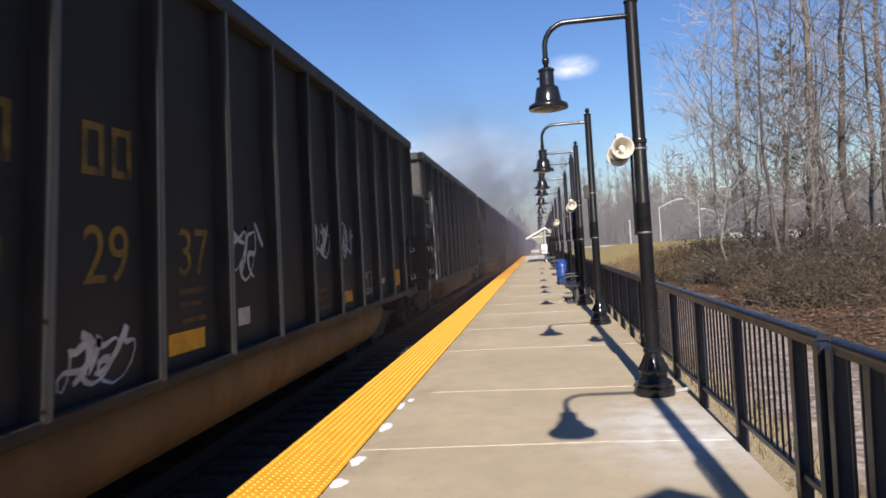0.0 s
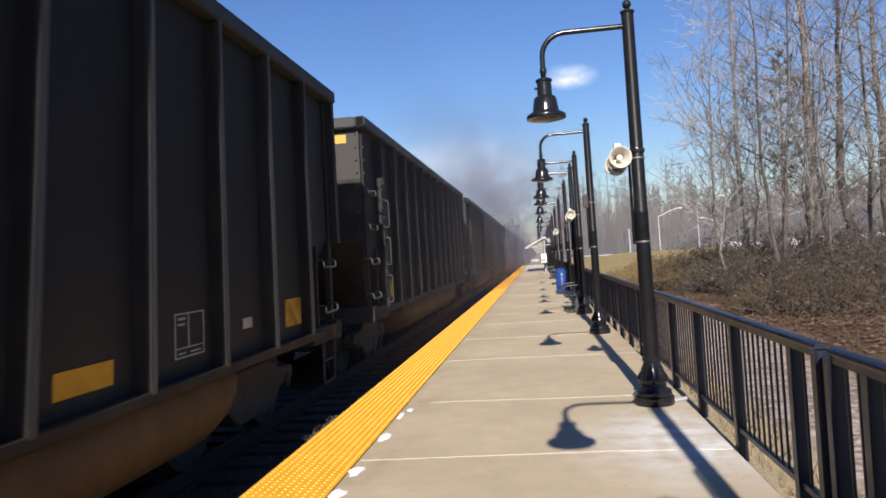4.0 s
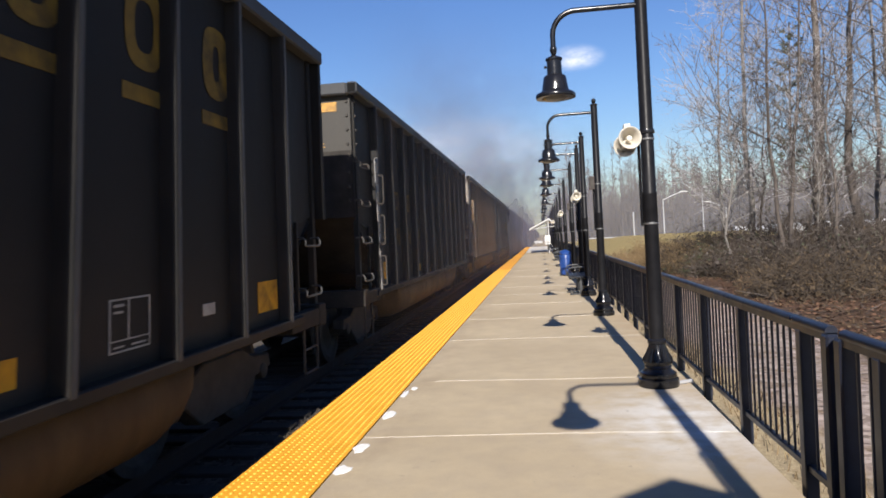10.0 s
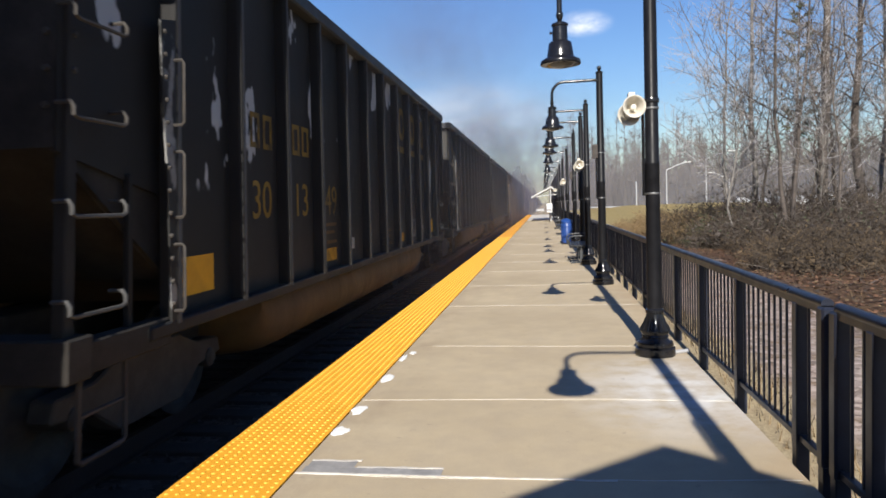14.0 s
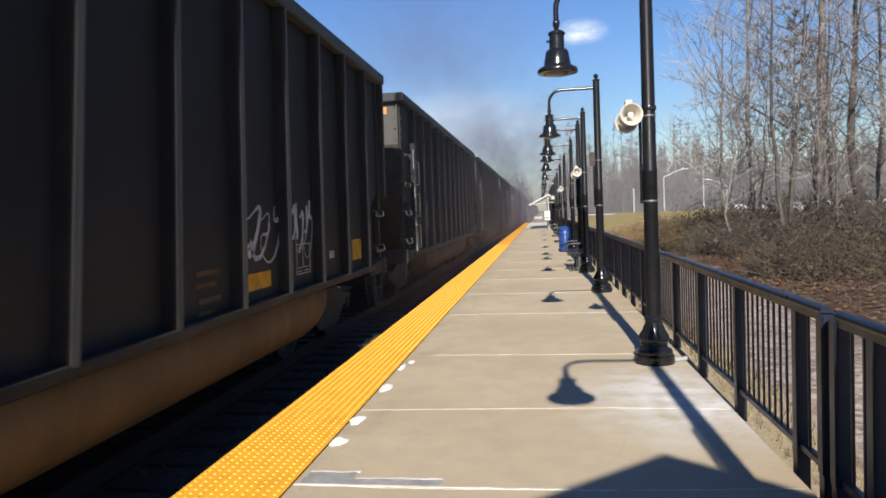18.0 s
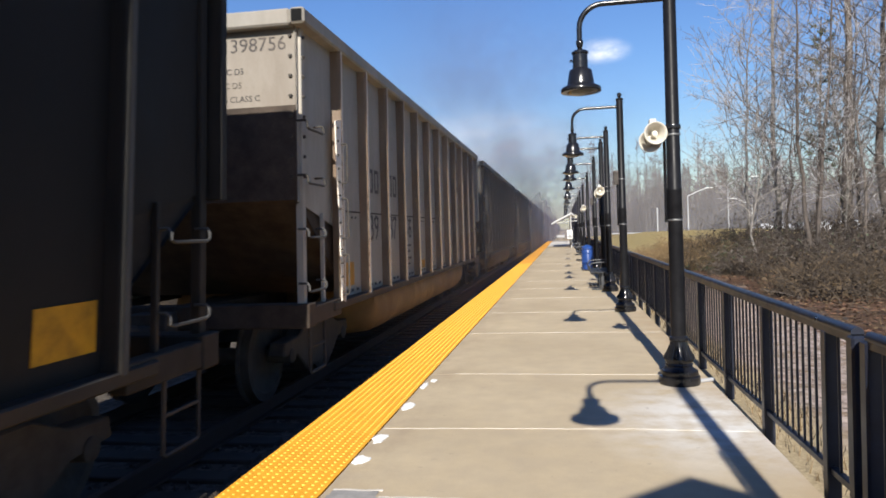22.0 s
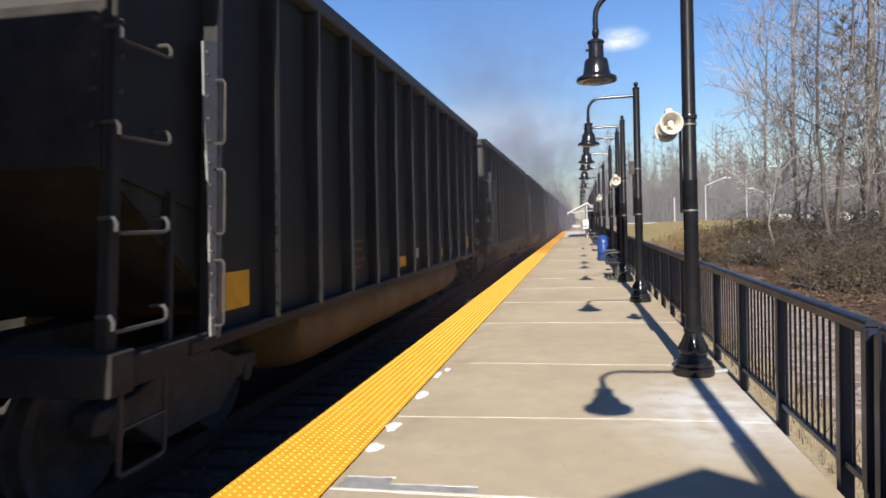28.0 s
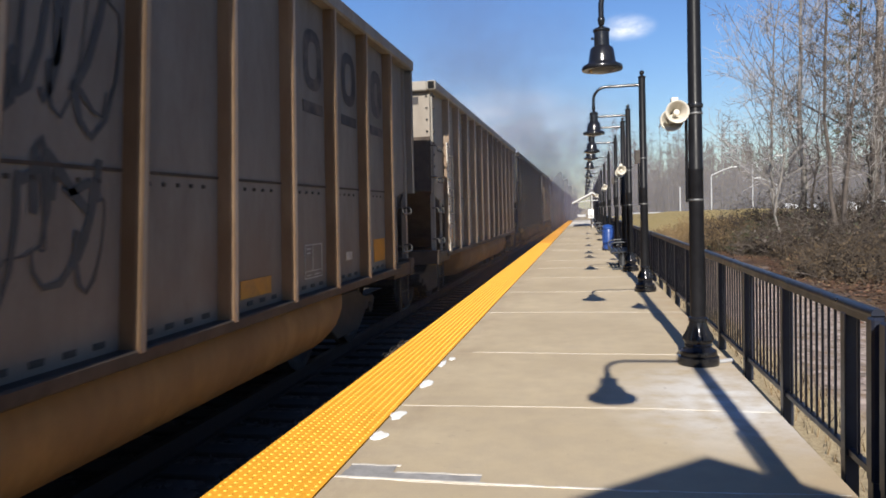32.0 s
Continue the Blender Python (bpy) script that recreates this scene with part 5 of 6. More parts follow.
for k in range(4):
    put("marking", box_mesh("marking", M["patch"], -0.16, 0.15 - 0.03 * k, -0.035, -0.031, 0.8 + 0.13 * k, 0.86 + 0.13 * k), sg)
eb = thing("end_board", (-0.42, 92.4, 0), "low pale board at the platform end", "sign")
put("board", box_mesh("board", M["canopy"], -0.5, 0.5, -0.03, 0.03, 0.42, 0.72, 0.01), eb)
for x in (-0.4, 0.4):
    put("post", Geo().tube([(x, 0.05, 0), (x, 0.05, 0.7)], 0.03, 8).mesh("post", M["dark_steel"]), eb)


# ---- trees and brush ----
def sprig(g, rng, base, way, length, radius, slot, n, bend, k=4, lift=0.0):
    """One crooked tapering stick; returns four of its points and its end direction."""
    pts, d, p = [Vector(base)], Vector(way).normalized(), Vector(base)
    for j in range(k):
        d = (d + Vector((rng.uniform(-1, 1), rng.uniform(-1, 1), rng.uniform(-0.8, 0.9) + lift)) * bend).normalized()
        p = p + d * length / k
        pts.append(p.copy())
    g.tube(pts, [radius * (1 - 0.82 * j / k) for j in range(k + 1)], n, slot, caps=False)
    return [pts[0], pts[k // 3 or 1], pts[2 * k // 3 or 1], pts[k]], d


def stem(g, rng, base, way, length, r0, r1, slot, sides, bend, k, lift):
    """A crooked tapering stick that bends upwards; returns its points."""
    p, d = Vector(base), Vector(way).normalized()
    pts = [p.copy()]
    for j in range(k):
        d = (d + Vector((rng.uniform(-1, 1), rng.uniform(-1, 1), rng.uniform(-1, 1))) * bend + Vector((0, 0, lift))).normalized()
        p = p + d * length / k
        pts.append(p.copy())
    g.tube(pts, [r0 + (r1 - r0) * j / k for j in range(k + 1)], sides, slot, caps=False)
    return pts


def along(pts, f):
    """Place and heading at the share f of a stick."""
    q = f * (len(pts) - 1)
    i = min(int(q), len(pts) - 2)
    return pts[i].lerp(pts[i + 1], q - i), (pts[i + 1] - pts[i]).normalized()


def fork(rng, d, spread):
    """A heading that leaves d sideways."""
    side = d.cross(Vector((rng.uniform(-1, 1), rng.uniform(-1, 1), rng.uniform(-1, 1)))).normalized()
    return (d + side * spread).normalized()


def tree_meshes(seed, height, trunk_r, limbs, reach, start, rise, pale, sway=0.14):
    """A bare tree: trunk, limbs with their branches, and the twigs of the crown."""
    rng = random.Random(seed)
    trunk, limb, twig = Geo(), Geo(), Geo()
    pts, p, n = [], Vector((0, 0, -0.3)), 11
    for k in range(n + 1):
        pts.append(p.copy())
        p = p + Vector((rng.uniform(-sway, sway), rng.uniform(-sway, sway), (height + 0.3) / n))
    trunk.tube(pts, [trunk_r * (1.3 if k == 0 else 1) * (1 - 0.92 * k / n) for k in range(n + 1)], 10)
    turn = rng.random() * 6.283
    for k in range(limbs):
        f = start + (0.98 - start) * (k + rng.random()) / limbs
        at, _ = along(pts, f)
        turn += 2.4 + rng.uniform(-0.6, 0.6)
        up = rise * rng.uniform(0.6, 1.4) + 0.6 * f
        length = reach * min(1.0, 0.22 + 1.25 * (1 - f)) * rng.uniform(0.55, 1.15)
        r = max(0.014, trunk_r * (1 - 0.85 * f) * rng.uniform(0.17, 0.3))
        lp = stem(limb, rng, at, (math.cos(turn), math.sin(turn), up), length, r, 0.008, 0, 5, 0.24, 7, 0.045)
        shade = 0 if rng.random() < pale else 1
        for m in range(int(2 + 1.35 * length)):
            fb = 0.18 + 0.82 * rng.random()
            b0, bd = along(lp, fb)
            bl = length * (1.05 - 0.6 * fb) * rng.uniform(0.3, 0.55)
            bp = stem(limb, rng, b0, fork(rng, bd, rng.uniform(0.6, 1.2)), bl, max(0.0085, r * 0.32), 0.0055, 0, 3, 0.28, 4, 0.06)
            for s in range(int(1.6 + 2.9 * bl)):
                t0, td = along(bp, 0.15 + 0.85 * rng.random())
                tp = stem(twig, rng, t0, fork(rng, td, rng.uniform(0.6, 1.3)), rng.uniform(0.25, 0.8), 0.0064, 0.0042, shade, 3, 0.3, 2, 0.1)
                for v in range(2):
                    e0, ed = along(tp, rng.uniform(0.3, 1.0))
                    twig.tube([e0, e0 + fork(rng, ed, 0.9) * rng.uniform(0.12, 0.36)], [0.0048, 0.003], 3, shade, caps=False)
    return trunk, limb, twig


# height, trunk, limbs, reach, first limb, rise, share of pale twigs, bark
KINDS = (
    (16.5, 0.2, 30, 4.4, 0.24, 0.5, 0.75, "bark"),
    (14, 0.115, 40, 3.8, 0.14, 0.7, 0.95, "pale_bark"),
    (13, 0.085, 24, 2.6, 0.26, 0.6, 0.5, "dark_bark"),
    (9, 0.06, 24, 2.9, 0.16, 0.8, 0.85, "bark"),
    (12.5, 0.18, 20, 6.4, 0.2, 0.5, 0.25, "dark_bark"),
    (5.2, 0.045, 20, 1.9, 0.25, 0.7, 0.5, "pale_bark"),
    (6.8, 0.05, 24, 2.8, 0.28, 0.2, 0.35, "dark_bark"),
    (10.5, 0.075, 44, 3.7, 0.14, 0.5, 0.95, "pale_bark"),
)
TREES = []
for k, (h, r, limbs, reach, start, rise, pale, bark) in enumerate(KINDS):
    tr, li, tw = tree_meshes(130 + k, h, r, limbs, reach, start, rise, pale)
    TREES.append((tr.mesh("trunk", M[bark], smooth=True), li.mesh("branchwork", M[bark], smooth=True), tw.mesh("crown", [M["twig"], M["twig_dark"]]), bark))
PLANTED = [
    (0, 9.62, 27.0, 0.4), (2, 6.97, 22.4, 2.2, 0.82), (2, 7.18, 22.3, 4.1, 0.82), (1, 7.66, 27.6, 1.1), (7, 6.65, 28.2, 0.8), (3, 8.25, 21.7, 3.0, 0.82), (4, 10.95, 27.0, 1.9), (5, 5.75, 23.2, 3.3),
    (4, 12.7, 25.4, 3.4), (1, 12.6, 29.5, 4.0), (0, 14.4, 32.0, 1.9), (2, 12.0, 32.0, 2.4),
    (6, 7.6, 26.6, 0.2), (6, 9.1, 26.2, 1.7), (6, 10.6, 28.4, 3.0), (6, 11.8, 26.2, 4.4), (5, 9.2, 25.6, 2.2), (6, 13.4, 28.0, 0.9),
]
for k, x, y, turn, *size_of in PLANTED:
    tr, li, tw, bark = TREES[k]
    size = "tall bare winter tree" if k in (0, 1, 2, 4, 7) else "small bare winter tree"
    t = thing("tree", (x, y, ground_height(x, y)), size + {"pale_bark": " with pale grey bark", "bark": " with grey brown bark", "dark_bark": " with dark brown bark"}[bark], "tree", "bare trees", turn=turn)
    t.scale = [size_of[0] if size_of else 1.0] * 3
    put("trunk", tr, t)
    put("branchwork", li, t)
    tagged(put("crown", tw, t), kind="stuff")


def build_evergreen(x, y, height):
    """A thin evergreen with sparse, dull needles, half hidden among the bare trees."""
    rng = random.Random(77)
    t = thing("evergreen_tree", (x, y, ground_height(x, y)), "thin evergreen tree with sparse dull olive needles", "tree")
    trunk, limb, leaf = Geo(), Geo(), Geo()
    pts = stem(trunk, rng, (0, 0, -0.3), (0, 0, 1), height, 0.09, 0.02, 0, 8, 0.03, 8, 0)
    for k in range(40):
        f = 0.38 + 0.6 * k / 40
        at, _ = along(pts, f)
        a = k * 2.4
        lp = stem(limb, rng, at, (math.cos(a), math.sin(a), 0.25), rng.uniform(0.7, 1.9) * (1.25 - f), 0.018, 0.008, 0, 3, 0.2, 4, 0.05)
        for m in range(26):
            c, d = along(lp, 0.25 + 0.75 * rng.random())
            e = fork(rng, d, 1.2) * rng.uniform(0.1, 0.3)
            w = Vector((rng.uniform(-1, 1), rng.uniform(-1, 1), rng.uniform(-1, 1))) * 0.028
            leaf.add([c - w, c + w, c + e + w * 0.4, c + e - w * 0.4], [(0, 1, 2, 3)], rng.choice((0, 0, 1)))
    put("trunk", trunk.mesh("trunk", M["bark"], smooth=True), t)
    put("branchwork", limb.mesh("branchwork", M["bark"]), t)
    tagged(put("needles", leaf.mesh("needles", [M["needle"], M["leaf_green"]]), t), kind="stuff")


build_evergreen(9.35, 29.2, 9.2)


def bush_mesh(seed, sticks, wide, tall):
    rng = random.Random(seed)
    g = Geo()
    for k in range(sticks):
        a, rr = rng.random() * 6.283, wide * math.sqrt(rng.random())
        base = Vector((rr * math.cos(a), rr * math.sin(a), -0.1))
        lean = Vector((rng.uniform(-0.6, 0.6), rng.uniform(-0.6, 0.6), 1))
        length = tall * rng.uniform(0.5, 1.15) * (1.1 - 0.5 * rr / wide)
        pts, d = sprig(g, rng, base, lean, length, rng.uniform(0.008, 0.016), 0, 3, 0.35, 3)
        for m in range(7):
            at = pts[0].lerp(pts[3], 0.15 + 0.85 * rng.random())
            w = Vector((rng.uniform(-1, 1), rng.uniform(-1, 1), rng.uniform(-0.4, 0.9)))
            g.tube([at, at + w * 0.28 * tall ** 0.5], [0.0075, 0.003], 3, rng.choice((0, 0, 1)), caps=False)
        for m in range(4):
            at = pts[0].lerp(pts[3], rng.random()) + Vector((rng.uniform(-0.25, 0.25), rng.uniform(-0.25, 0.25), rng.uniform(-0.1, 0.2)))
            s = rng.uniform(0.02, 0.045)
            u, v = Vector((rng.uniform(-1, 1), rng.uniform(-1, 1), rng.uniform(-1, 1))) * s, Vector((rng.uniform(-1, 1), rng.uniform(-1, 1), rng.uniform(-1, 1))) * s
            g.add([at - u, at - v, at + u, at + v], [(0, 1, 2, 3)], rng.choice((0, 0, 1, 2, 2, 3)))
    return g


BUSH = [
    bush_mesh(61, 240, 1.8, 1.3).mesh("bush", [M["brush"], M["straw_dark"], M["straw_dark"], M["leaf_green"]]),
    bush_mesh(62, 280, 2.0, 1.35).mesh("bush", [M["brush"], M["twig_dark"], M["straw_dark"], M["leaf_green"]]),
    bush_mesh(63, 220, 1.6, 1.25).mesh("bush", [M["straw"], M["straw"], M["straw_dark"], M["straw_pale"]]),
    bush_mesh(64, 220, 1.5, 0.85).mesh("bush", [M["brush"], M["straw_dark"], M["brush"], M["straw_dark"]]),
    bush_mesh(65, 160, 1.6, 0.8).mesh("bush", [M["brush"], M["straw_dark"], M["straw_dark"], M["dead_leaf"]]),
    bush_mesh(66, 60, 0.75, 0.3).mesh("bush", [M["straw_dark"], M["brush"], M["dead_leaf"], M["straw"]]),
    bush_mesh(67, 90, 1.5, 2.3).mesh("bush", [M["brush"], M["twig_dark"], M["brush"], M["leaf_green"]]),
    bush_mesh(68, 190, 1.0, 1.15).mesh("bush", [M["straw"], M["straw_dark"], M["straw"], M["straw_pale"]]),
    bush_mesh(69, 190, 1.0, 1.25).mesh("bush", [M["straw_dark"], M["leaf_green"], M["leaf_green"], M["straw"]]),
]
HEDGE = [(2, 5.6, 34), (0, 5.9, 31), (2, 6.6, 29.5), (0, 7.2, 31.8), (0, 7.3, 27.5), (1, 8.2, 26.2), (1, 9.4, 25.4), (1, 8.9, 28.6), (1, 10.8, 25.5), (0, 10.2, 29.5), (1, 12.2, 26.2), (1, 13.6, 27.2), (0, 12.8, 30), (1, 15.2, 27.6), (1, 16.9, 28.4), (0, 14.9, 31), (1, 18.6, 29.4), (1, 17.4, 32.5), (2, 6.2, 38), (0, 8.0, 37), (1, 20.5, 31), (1, 7.7, 33.8), (2, 4.9, 37), (1, 8.8, 23.6), (1, 9.8, 24.2), (1, 6.9, 22.2), (2, 4.7, 30.5), (2, 5.3, 28.2), (0, 5.9, 26.2), (1, 6.9, 25.0), (0, 11.6, 28.0), (1, 6.2, 22.6), (1, 7.4, 21.6), (1, 8.6, 21.4), (1, 10.0, 22.2), (0, 11.4, 23.2), (1, 12.6, 24.0)]
# a dark front row, taller sticks among the trunks, a few tufts before it
row = random.Random(17)
HEDGE += [(3, 6.3 + 0.72 * k + row.uniform(-0.25, 0.25), 19.9 + row.uniform(-0.7, 0.7) - 0.06 * k) for k in range(11)]
HEDGE += [(4 if k % 3 == 0 else 3, 6.6 + 0.8 * k + row.uniform(-0.3, 0.3), 21.6 + row.uniform(-0.6, 0.6)) for k in range(10)]
HEDGE += [(3, 5.95, 17.0), (3, 6.6, 17.9), (3, 5.7, 15.9), (3, 6.9, 19.0), (7, 4.9, 27.2), (7, 5.3, 26.2), (7, 4.5, 29.0), (8, 5.9, 25.2), (8, 6.3, 26.6), (8, 5.7, 24.7), (7, 5.2, 28.0)]
HEDGE += [(6, 5.6 + 0.72 * k + row.uniform(-0.3, 0.3), 25.6 + row.uniform(-1.2, 1.6)) for k in range(11)]
HEDGE += [(5, row.uniform(5.0, 9.4), row.uniform(13.5, 18.6)) for k in range(9)]
for n, (k, x, y) in enumerate(HEDGE):
    b = put("bush", BUSH[k], None, (x, y, ground_height(x, y)), n * 1.3)
    b.scale = (row.uniform(0.85, 1.15), row.uniform(0.85, 1.15), row.uniform(0.7, 1.25))
    tagged(b, ("tangled brown winter brush", "dark tangled thorny brush", "straw coloured dry brush", "low dark thorny brush", "low brown dry brush", "flattened dry grass tuft", "tall dark leafless sticks", "ochre dry brush", "olive brown winter brush")[k] + " on the bank", "bush", "winter brush")


def litter():
    """Fallen leaves and dry grass on the bank, and far woods."""
    rng = random.Random(8)
    g = Geo()
    for k in range(30000):
        y = 9 + 24 * rng.random() ** 0.8
        x = rng.uniform(3.4, 5 + 0.4 * y)
        s = rng.uniform(0.012, 0.045)
        z = ground_height(x, y) + 0.035
        a, b = rng.random() * 6.28, rng.uniform(0.4, 1)
        u, v = Vector((math.cos(a), math.sin(a), rng.uniform(-0.25, 0.25))) * s, Vector((-math.sin(a), math.cos(a), rng.uniform(-0.5, 0.5))) * s * b
        p = Vector((x, y, z))
        g.add([p - u, p - v, p + u, p + v], [(0, 1, 2, 3)], rng.choice((0, 0, 0, 0, 1, 2, 3)))
    tagged(put("leaf_litter", g.mesh("leaf_litter", [M["dead_leaf"], M["straw_dark"], M["brush"], M["straw"]])), "brown fallen leaves on the bank", "leaf litter", kind="stuff")
    g = Geo()
    for k in range(3600):
        if k % 3:
            y, x = rng.uniform(2.5, 26), rng.uniform(1.46, 1.85)
        else:
            y = 9 + 26 * rng.random()
            x = rng.uniform(4.2, 4 + 0.35 * y)
        z = ground_height(x, y) - 0.02
        h = rng.uniform(0.05, 0.16) if k % 3 else rng.uniform(0.05, 0.16)
        d = Vector((rng.uniform(-0.5, 0.5), rng.uniform(-0.5, 0.5), 1)) * h
        p = Vector((x, y, z))
        w = Vector((rng.uniform(-1, 1), rng.uniform(-1, 1), 0)).normalized() * 0.006
        g.add([p - w, p + w, p + d], [(0, 1, 2)], rng.choice((0, 0, 1)))
    for k in range(150):
        y = rng.uniform(12.5, 21)
        x = rng.uniform(4.6, 4.2 + 0.36 * y)
        p = Vector((x, y, ground_height(x, y) + 0.03))
        a, n = rng.random() * 6.28, rng.uniform(0.2, 0.9)
        q = p + Vector((math.cos(a), math.sin(a), rng.uniform(-0.05, 0.22))) * n
        g.tube([p, p.lerp(q, 0.5) + Vector((0, 0, rng.uniform(0, 0.06))), q], [0.007, 0.005, 0.003], 3, rng.choice((1, 1, 2)), caps=False)
    tagged(put("dry_grass", g.mesh("dry_grass", [M["straw"], M["brush"], M["twig_dark"]])), "dry grass blades along the fence and the bank", "grass", kind="stuff")
    g = Geo()
    for k in range(620):
        y = rng.uniform(125, 260)
        x = rng.uniform(4, 0.62 * y + 15)
        h, z = rng.uniform(11, 19), ground_height(max(x, 0), y) - 0.3
        r = rng.uniform(0.07, 0.17)
        top = Vector((x + rng.uniform(-0.6, 0.6), y, z + h))
        base = Vector((x, y, z))
        g.tube([base, base.lerp(top, 0.5), top], [r, r * 0.6, 0.02], 4, 0, caps=False)
        for m in range(36):
            f = 0.2 + 0.8 * rng.random() ** 0.7
            p = base.lerp(top, f)
            d = Vector((rng.uniform(-1, 1), rng.uniform(-0.6, 0.6), rng.uniform(0.1, 1.1))) * rng.uniform(0.8, 3.0) * (1.25 - f)
            g.tube([p, p + d], [0.05, 0.02], 3, 2, caps=False)
            for v in range(2):
                q = p + d * rng.uniform(0.3, 1.0)
                g.tube([q, q + Vector((rng.uniform(-1, 1), rng.uniform(-0.5, 0.5), rng.uniform(-0.1, 1))) * rng.uniform(0.5, 1.5)], [0.035, 0.02], 3, 2, caps=False)
    for k in range(2600):
        y = rng.uniform(195, 250)
        x = rng.uniform(3, 0.62 * y + 15)
        p = Vector((x, y, ground_height(x, y) - 0.2))
        d = Vector((rng.uniform(-0.3, 0.3), 0, 1)) * rng.uniform(5, 13)
        g.tube([p, p + d * 0.6, p + d], [0.2, 0.16, 0.03], 3, 2, caps=False)
    for k in range(8500):
        y = rng.uniform(128, 190)
        x = rng.uniform(3, 0.62 * y + 15)
        p = Vector((x, y, ground_height(max(x, 0), y) - 0.2))
        d = Vector((rng.uniform(-0.4, 0.4), rng.uniform(-0.3, 0.3), 1)) * rng.uniform(2, 11)
        g.tube([p, p + d * 0.55 + Vector((0, 0, 0.2)), p + d], [0.07, 0.05, 0.015], 3, 2, caps=False)
    tagged(put("far_woods", g.mesh("far_woods", [M["far_twig"], M["pale_bark"], M["far_twig"]])), "distant leafless grey brown woods", "woods", kind="stuff")


litter()


# ---- car park and road beyond the trees ----
def build_parked_car(x, y, turn, paint, label):
    c = thing("parked_car", (x, y, ground_height(x, y) + 0.36), label, "car", "parked cars", turn=turn)
    ring = [(-2.2, 0.35), (-2.25, 0.6), (-2.15, 0.85), (-1.4, 0.95), (-0.7, 1.4), (0.8, 1.45), (1.6, 1.0), (2.15, 0.92), (2.25, 0.6), (2.2, 0.3)]
    n = len(ring)
    g = Geo().add([(s * (0.88 if z < 1.0 else 0.68), a, z) for s in (-1, 1) for a, z in ring], [tuple(range(n)), tuple(range(n, 2 * n))] + [(i, (i + 1) % n, n + (i + 1) % n, n + i) for i in range(n)])
    put("body", g.mesh("body", paint, 0.03), c)
    g = Geo().add([(s * w, a, z) for s, w in ((-1, 0.76), (1, 0.76)) for a, z in ((-1.25, 1.0), (-0.66, 1.36), (0.75, 1.38), (1.45, 1.02))], [(0, 1, 2, 3), (4, 5, 6, 7), (0, 1, 5, 4), (1, 2, 6, 5), (2, 3, 7, 6)])
    put("side_glass", g.mesh("side_glass", M["glass_dark"]), c)
    for s in (-1, 1):
        for a in (-1.4, 1.4):
            put("wheel", Geo().lathe([(0.3, -0.1), (0.33, -0.08), (0.33, 0.08), (0.3, 0.1)], 16, (s * 0.82, a, 0.0), axis="x").mesh("wheel", M["tyre"], smooth=True), c)


paints = [plain("paint_%s" % n, col, 0.25, 0.1, 0.05, 3, 0.02) for n, col in (("silver", (0.28, 0.28, 0.29)), ("white", (0.5, 0.5, 0.5)), ("dark_grey", (0.1, 0.1, 0.105)), ("black", (0.03, 0.03, 0.035)), ("grey", (0.2, 0.21, 0.22)))]
PICK = (1, 0, 4, 1, 0, 1, 3, 0, 1, 2, 0)
names = ["silver", "white", "dark grey", "black", "grey"]
for k in range(11):
    build_parked_car(29 + 2.7 * k, 113 + 0.35 * k, 0.1 + 3.14 * (k % 2), paints[PICK[k]], names[PICK[k]] + " parked car on the asphalt car park")
lot = Geo()
v = [(x, y, ground_height(x, y) + 0.06) for y in (109, 114, 120, 126) for x in (24, 28, 32, 36, 42, 50, 60, 75)]
lot.add(v, [(j * 8 + i, j * 8 + i + 1, j * 8 + i + 9, j * 8 + i + 8) for j in range(3) for i in range(7)])
tagged(put("car_park", lot.mesh("car_park", M["asphalt"])), "asphalt car park beyond the trees", "car park", kind="structure")


def build_street_light(x, y, h, reach, turn):
    s = thing("street_light", (x, y, ground_height(x, y) - 0.1), "grey metal street light with long raised arm", "street lamp", "street lights", turn=turn)
    put("pole", Geo().tube([(0, 0, 0), (0, 0, h)], [0.11, 0.07], 10).mesh("pole", M["guard"], smooth=True), s)
    put("arm", Geo().tube([(0, 0, h - 0.1), (reach * 0.5, 0, h + 0.55), (reach * 0.85, 0, h + 0.9)], 0.08, 8).mesh("arm", M["guard"], smooth=True), s)
    put("lamp_head", box_mesh("lamp_head", M["canopy"], reach * 0.82, reach * 1.15, -0.13, 0.13, h + 0.86, h + 1.0, 0.03), s)


build_street_light(17.1, 105, 5.2, 2.9, 0)
build_street_light(23.5, 110, 7.5, 3.7, 0)
build_street_light(24.3, 100, 4.3, 2.4, 3.14)
pp = thing("marker_pole", (12.35, 100, ground_height(12.35, 100) - 0.1), "plain pale pole beside the road", "pole")
put("pole", Geo().tube([(0, 0, 0), (0, 0, 3.7)], 0.1, 8).mesh("pole", M["guard"], smooth=True), pp)
gr = thing("guard_rail", (0, 0, 0), "grey steel guard rail along the road", "guard rail")
put("beam", Geo().tube([(5, 100, 0.62), (14, 101, 0.55), (30, 104, 0.15), (60, 108, 0.1)], 0.09, 6).mesh("beam", M["guard"], smooth=True), gr)
for k in range(18):
    x = 5 + 3 * k
    put("rail_post", box_mesh("rail_post", M["guard"], x - 0.06, x + 0.06, 100.2 + 0.13 * k, 100.4 + 0.13 * k, -0.7, 0.64 - 0.03 * min(k, 16)), gr)


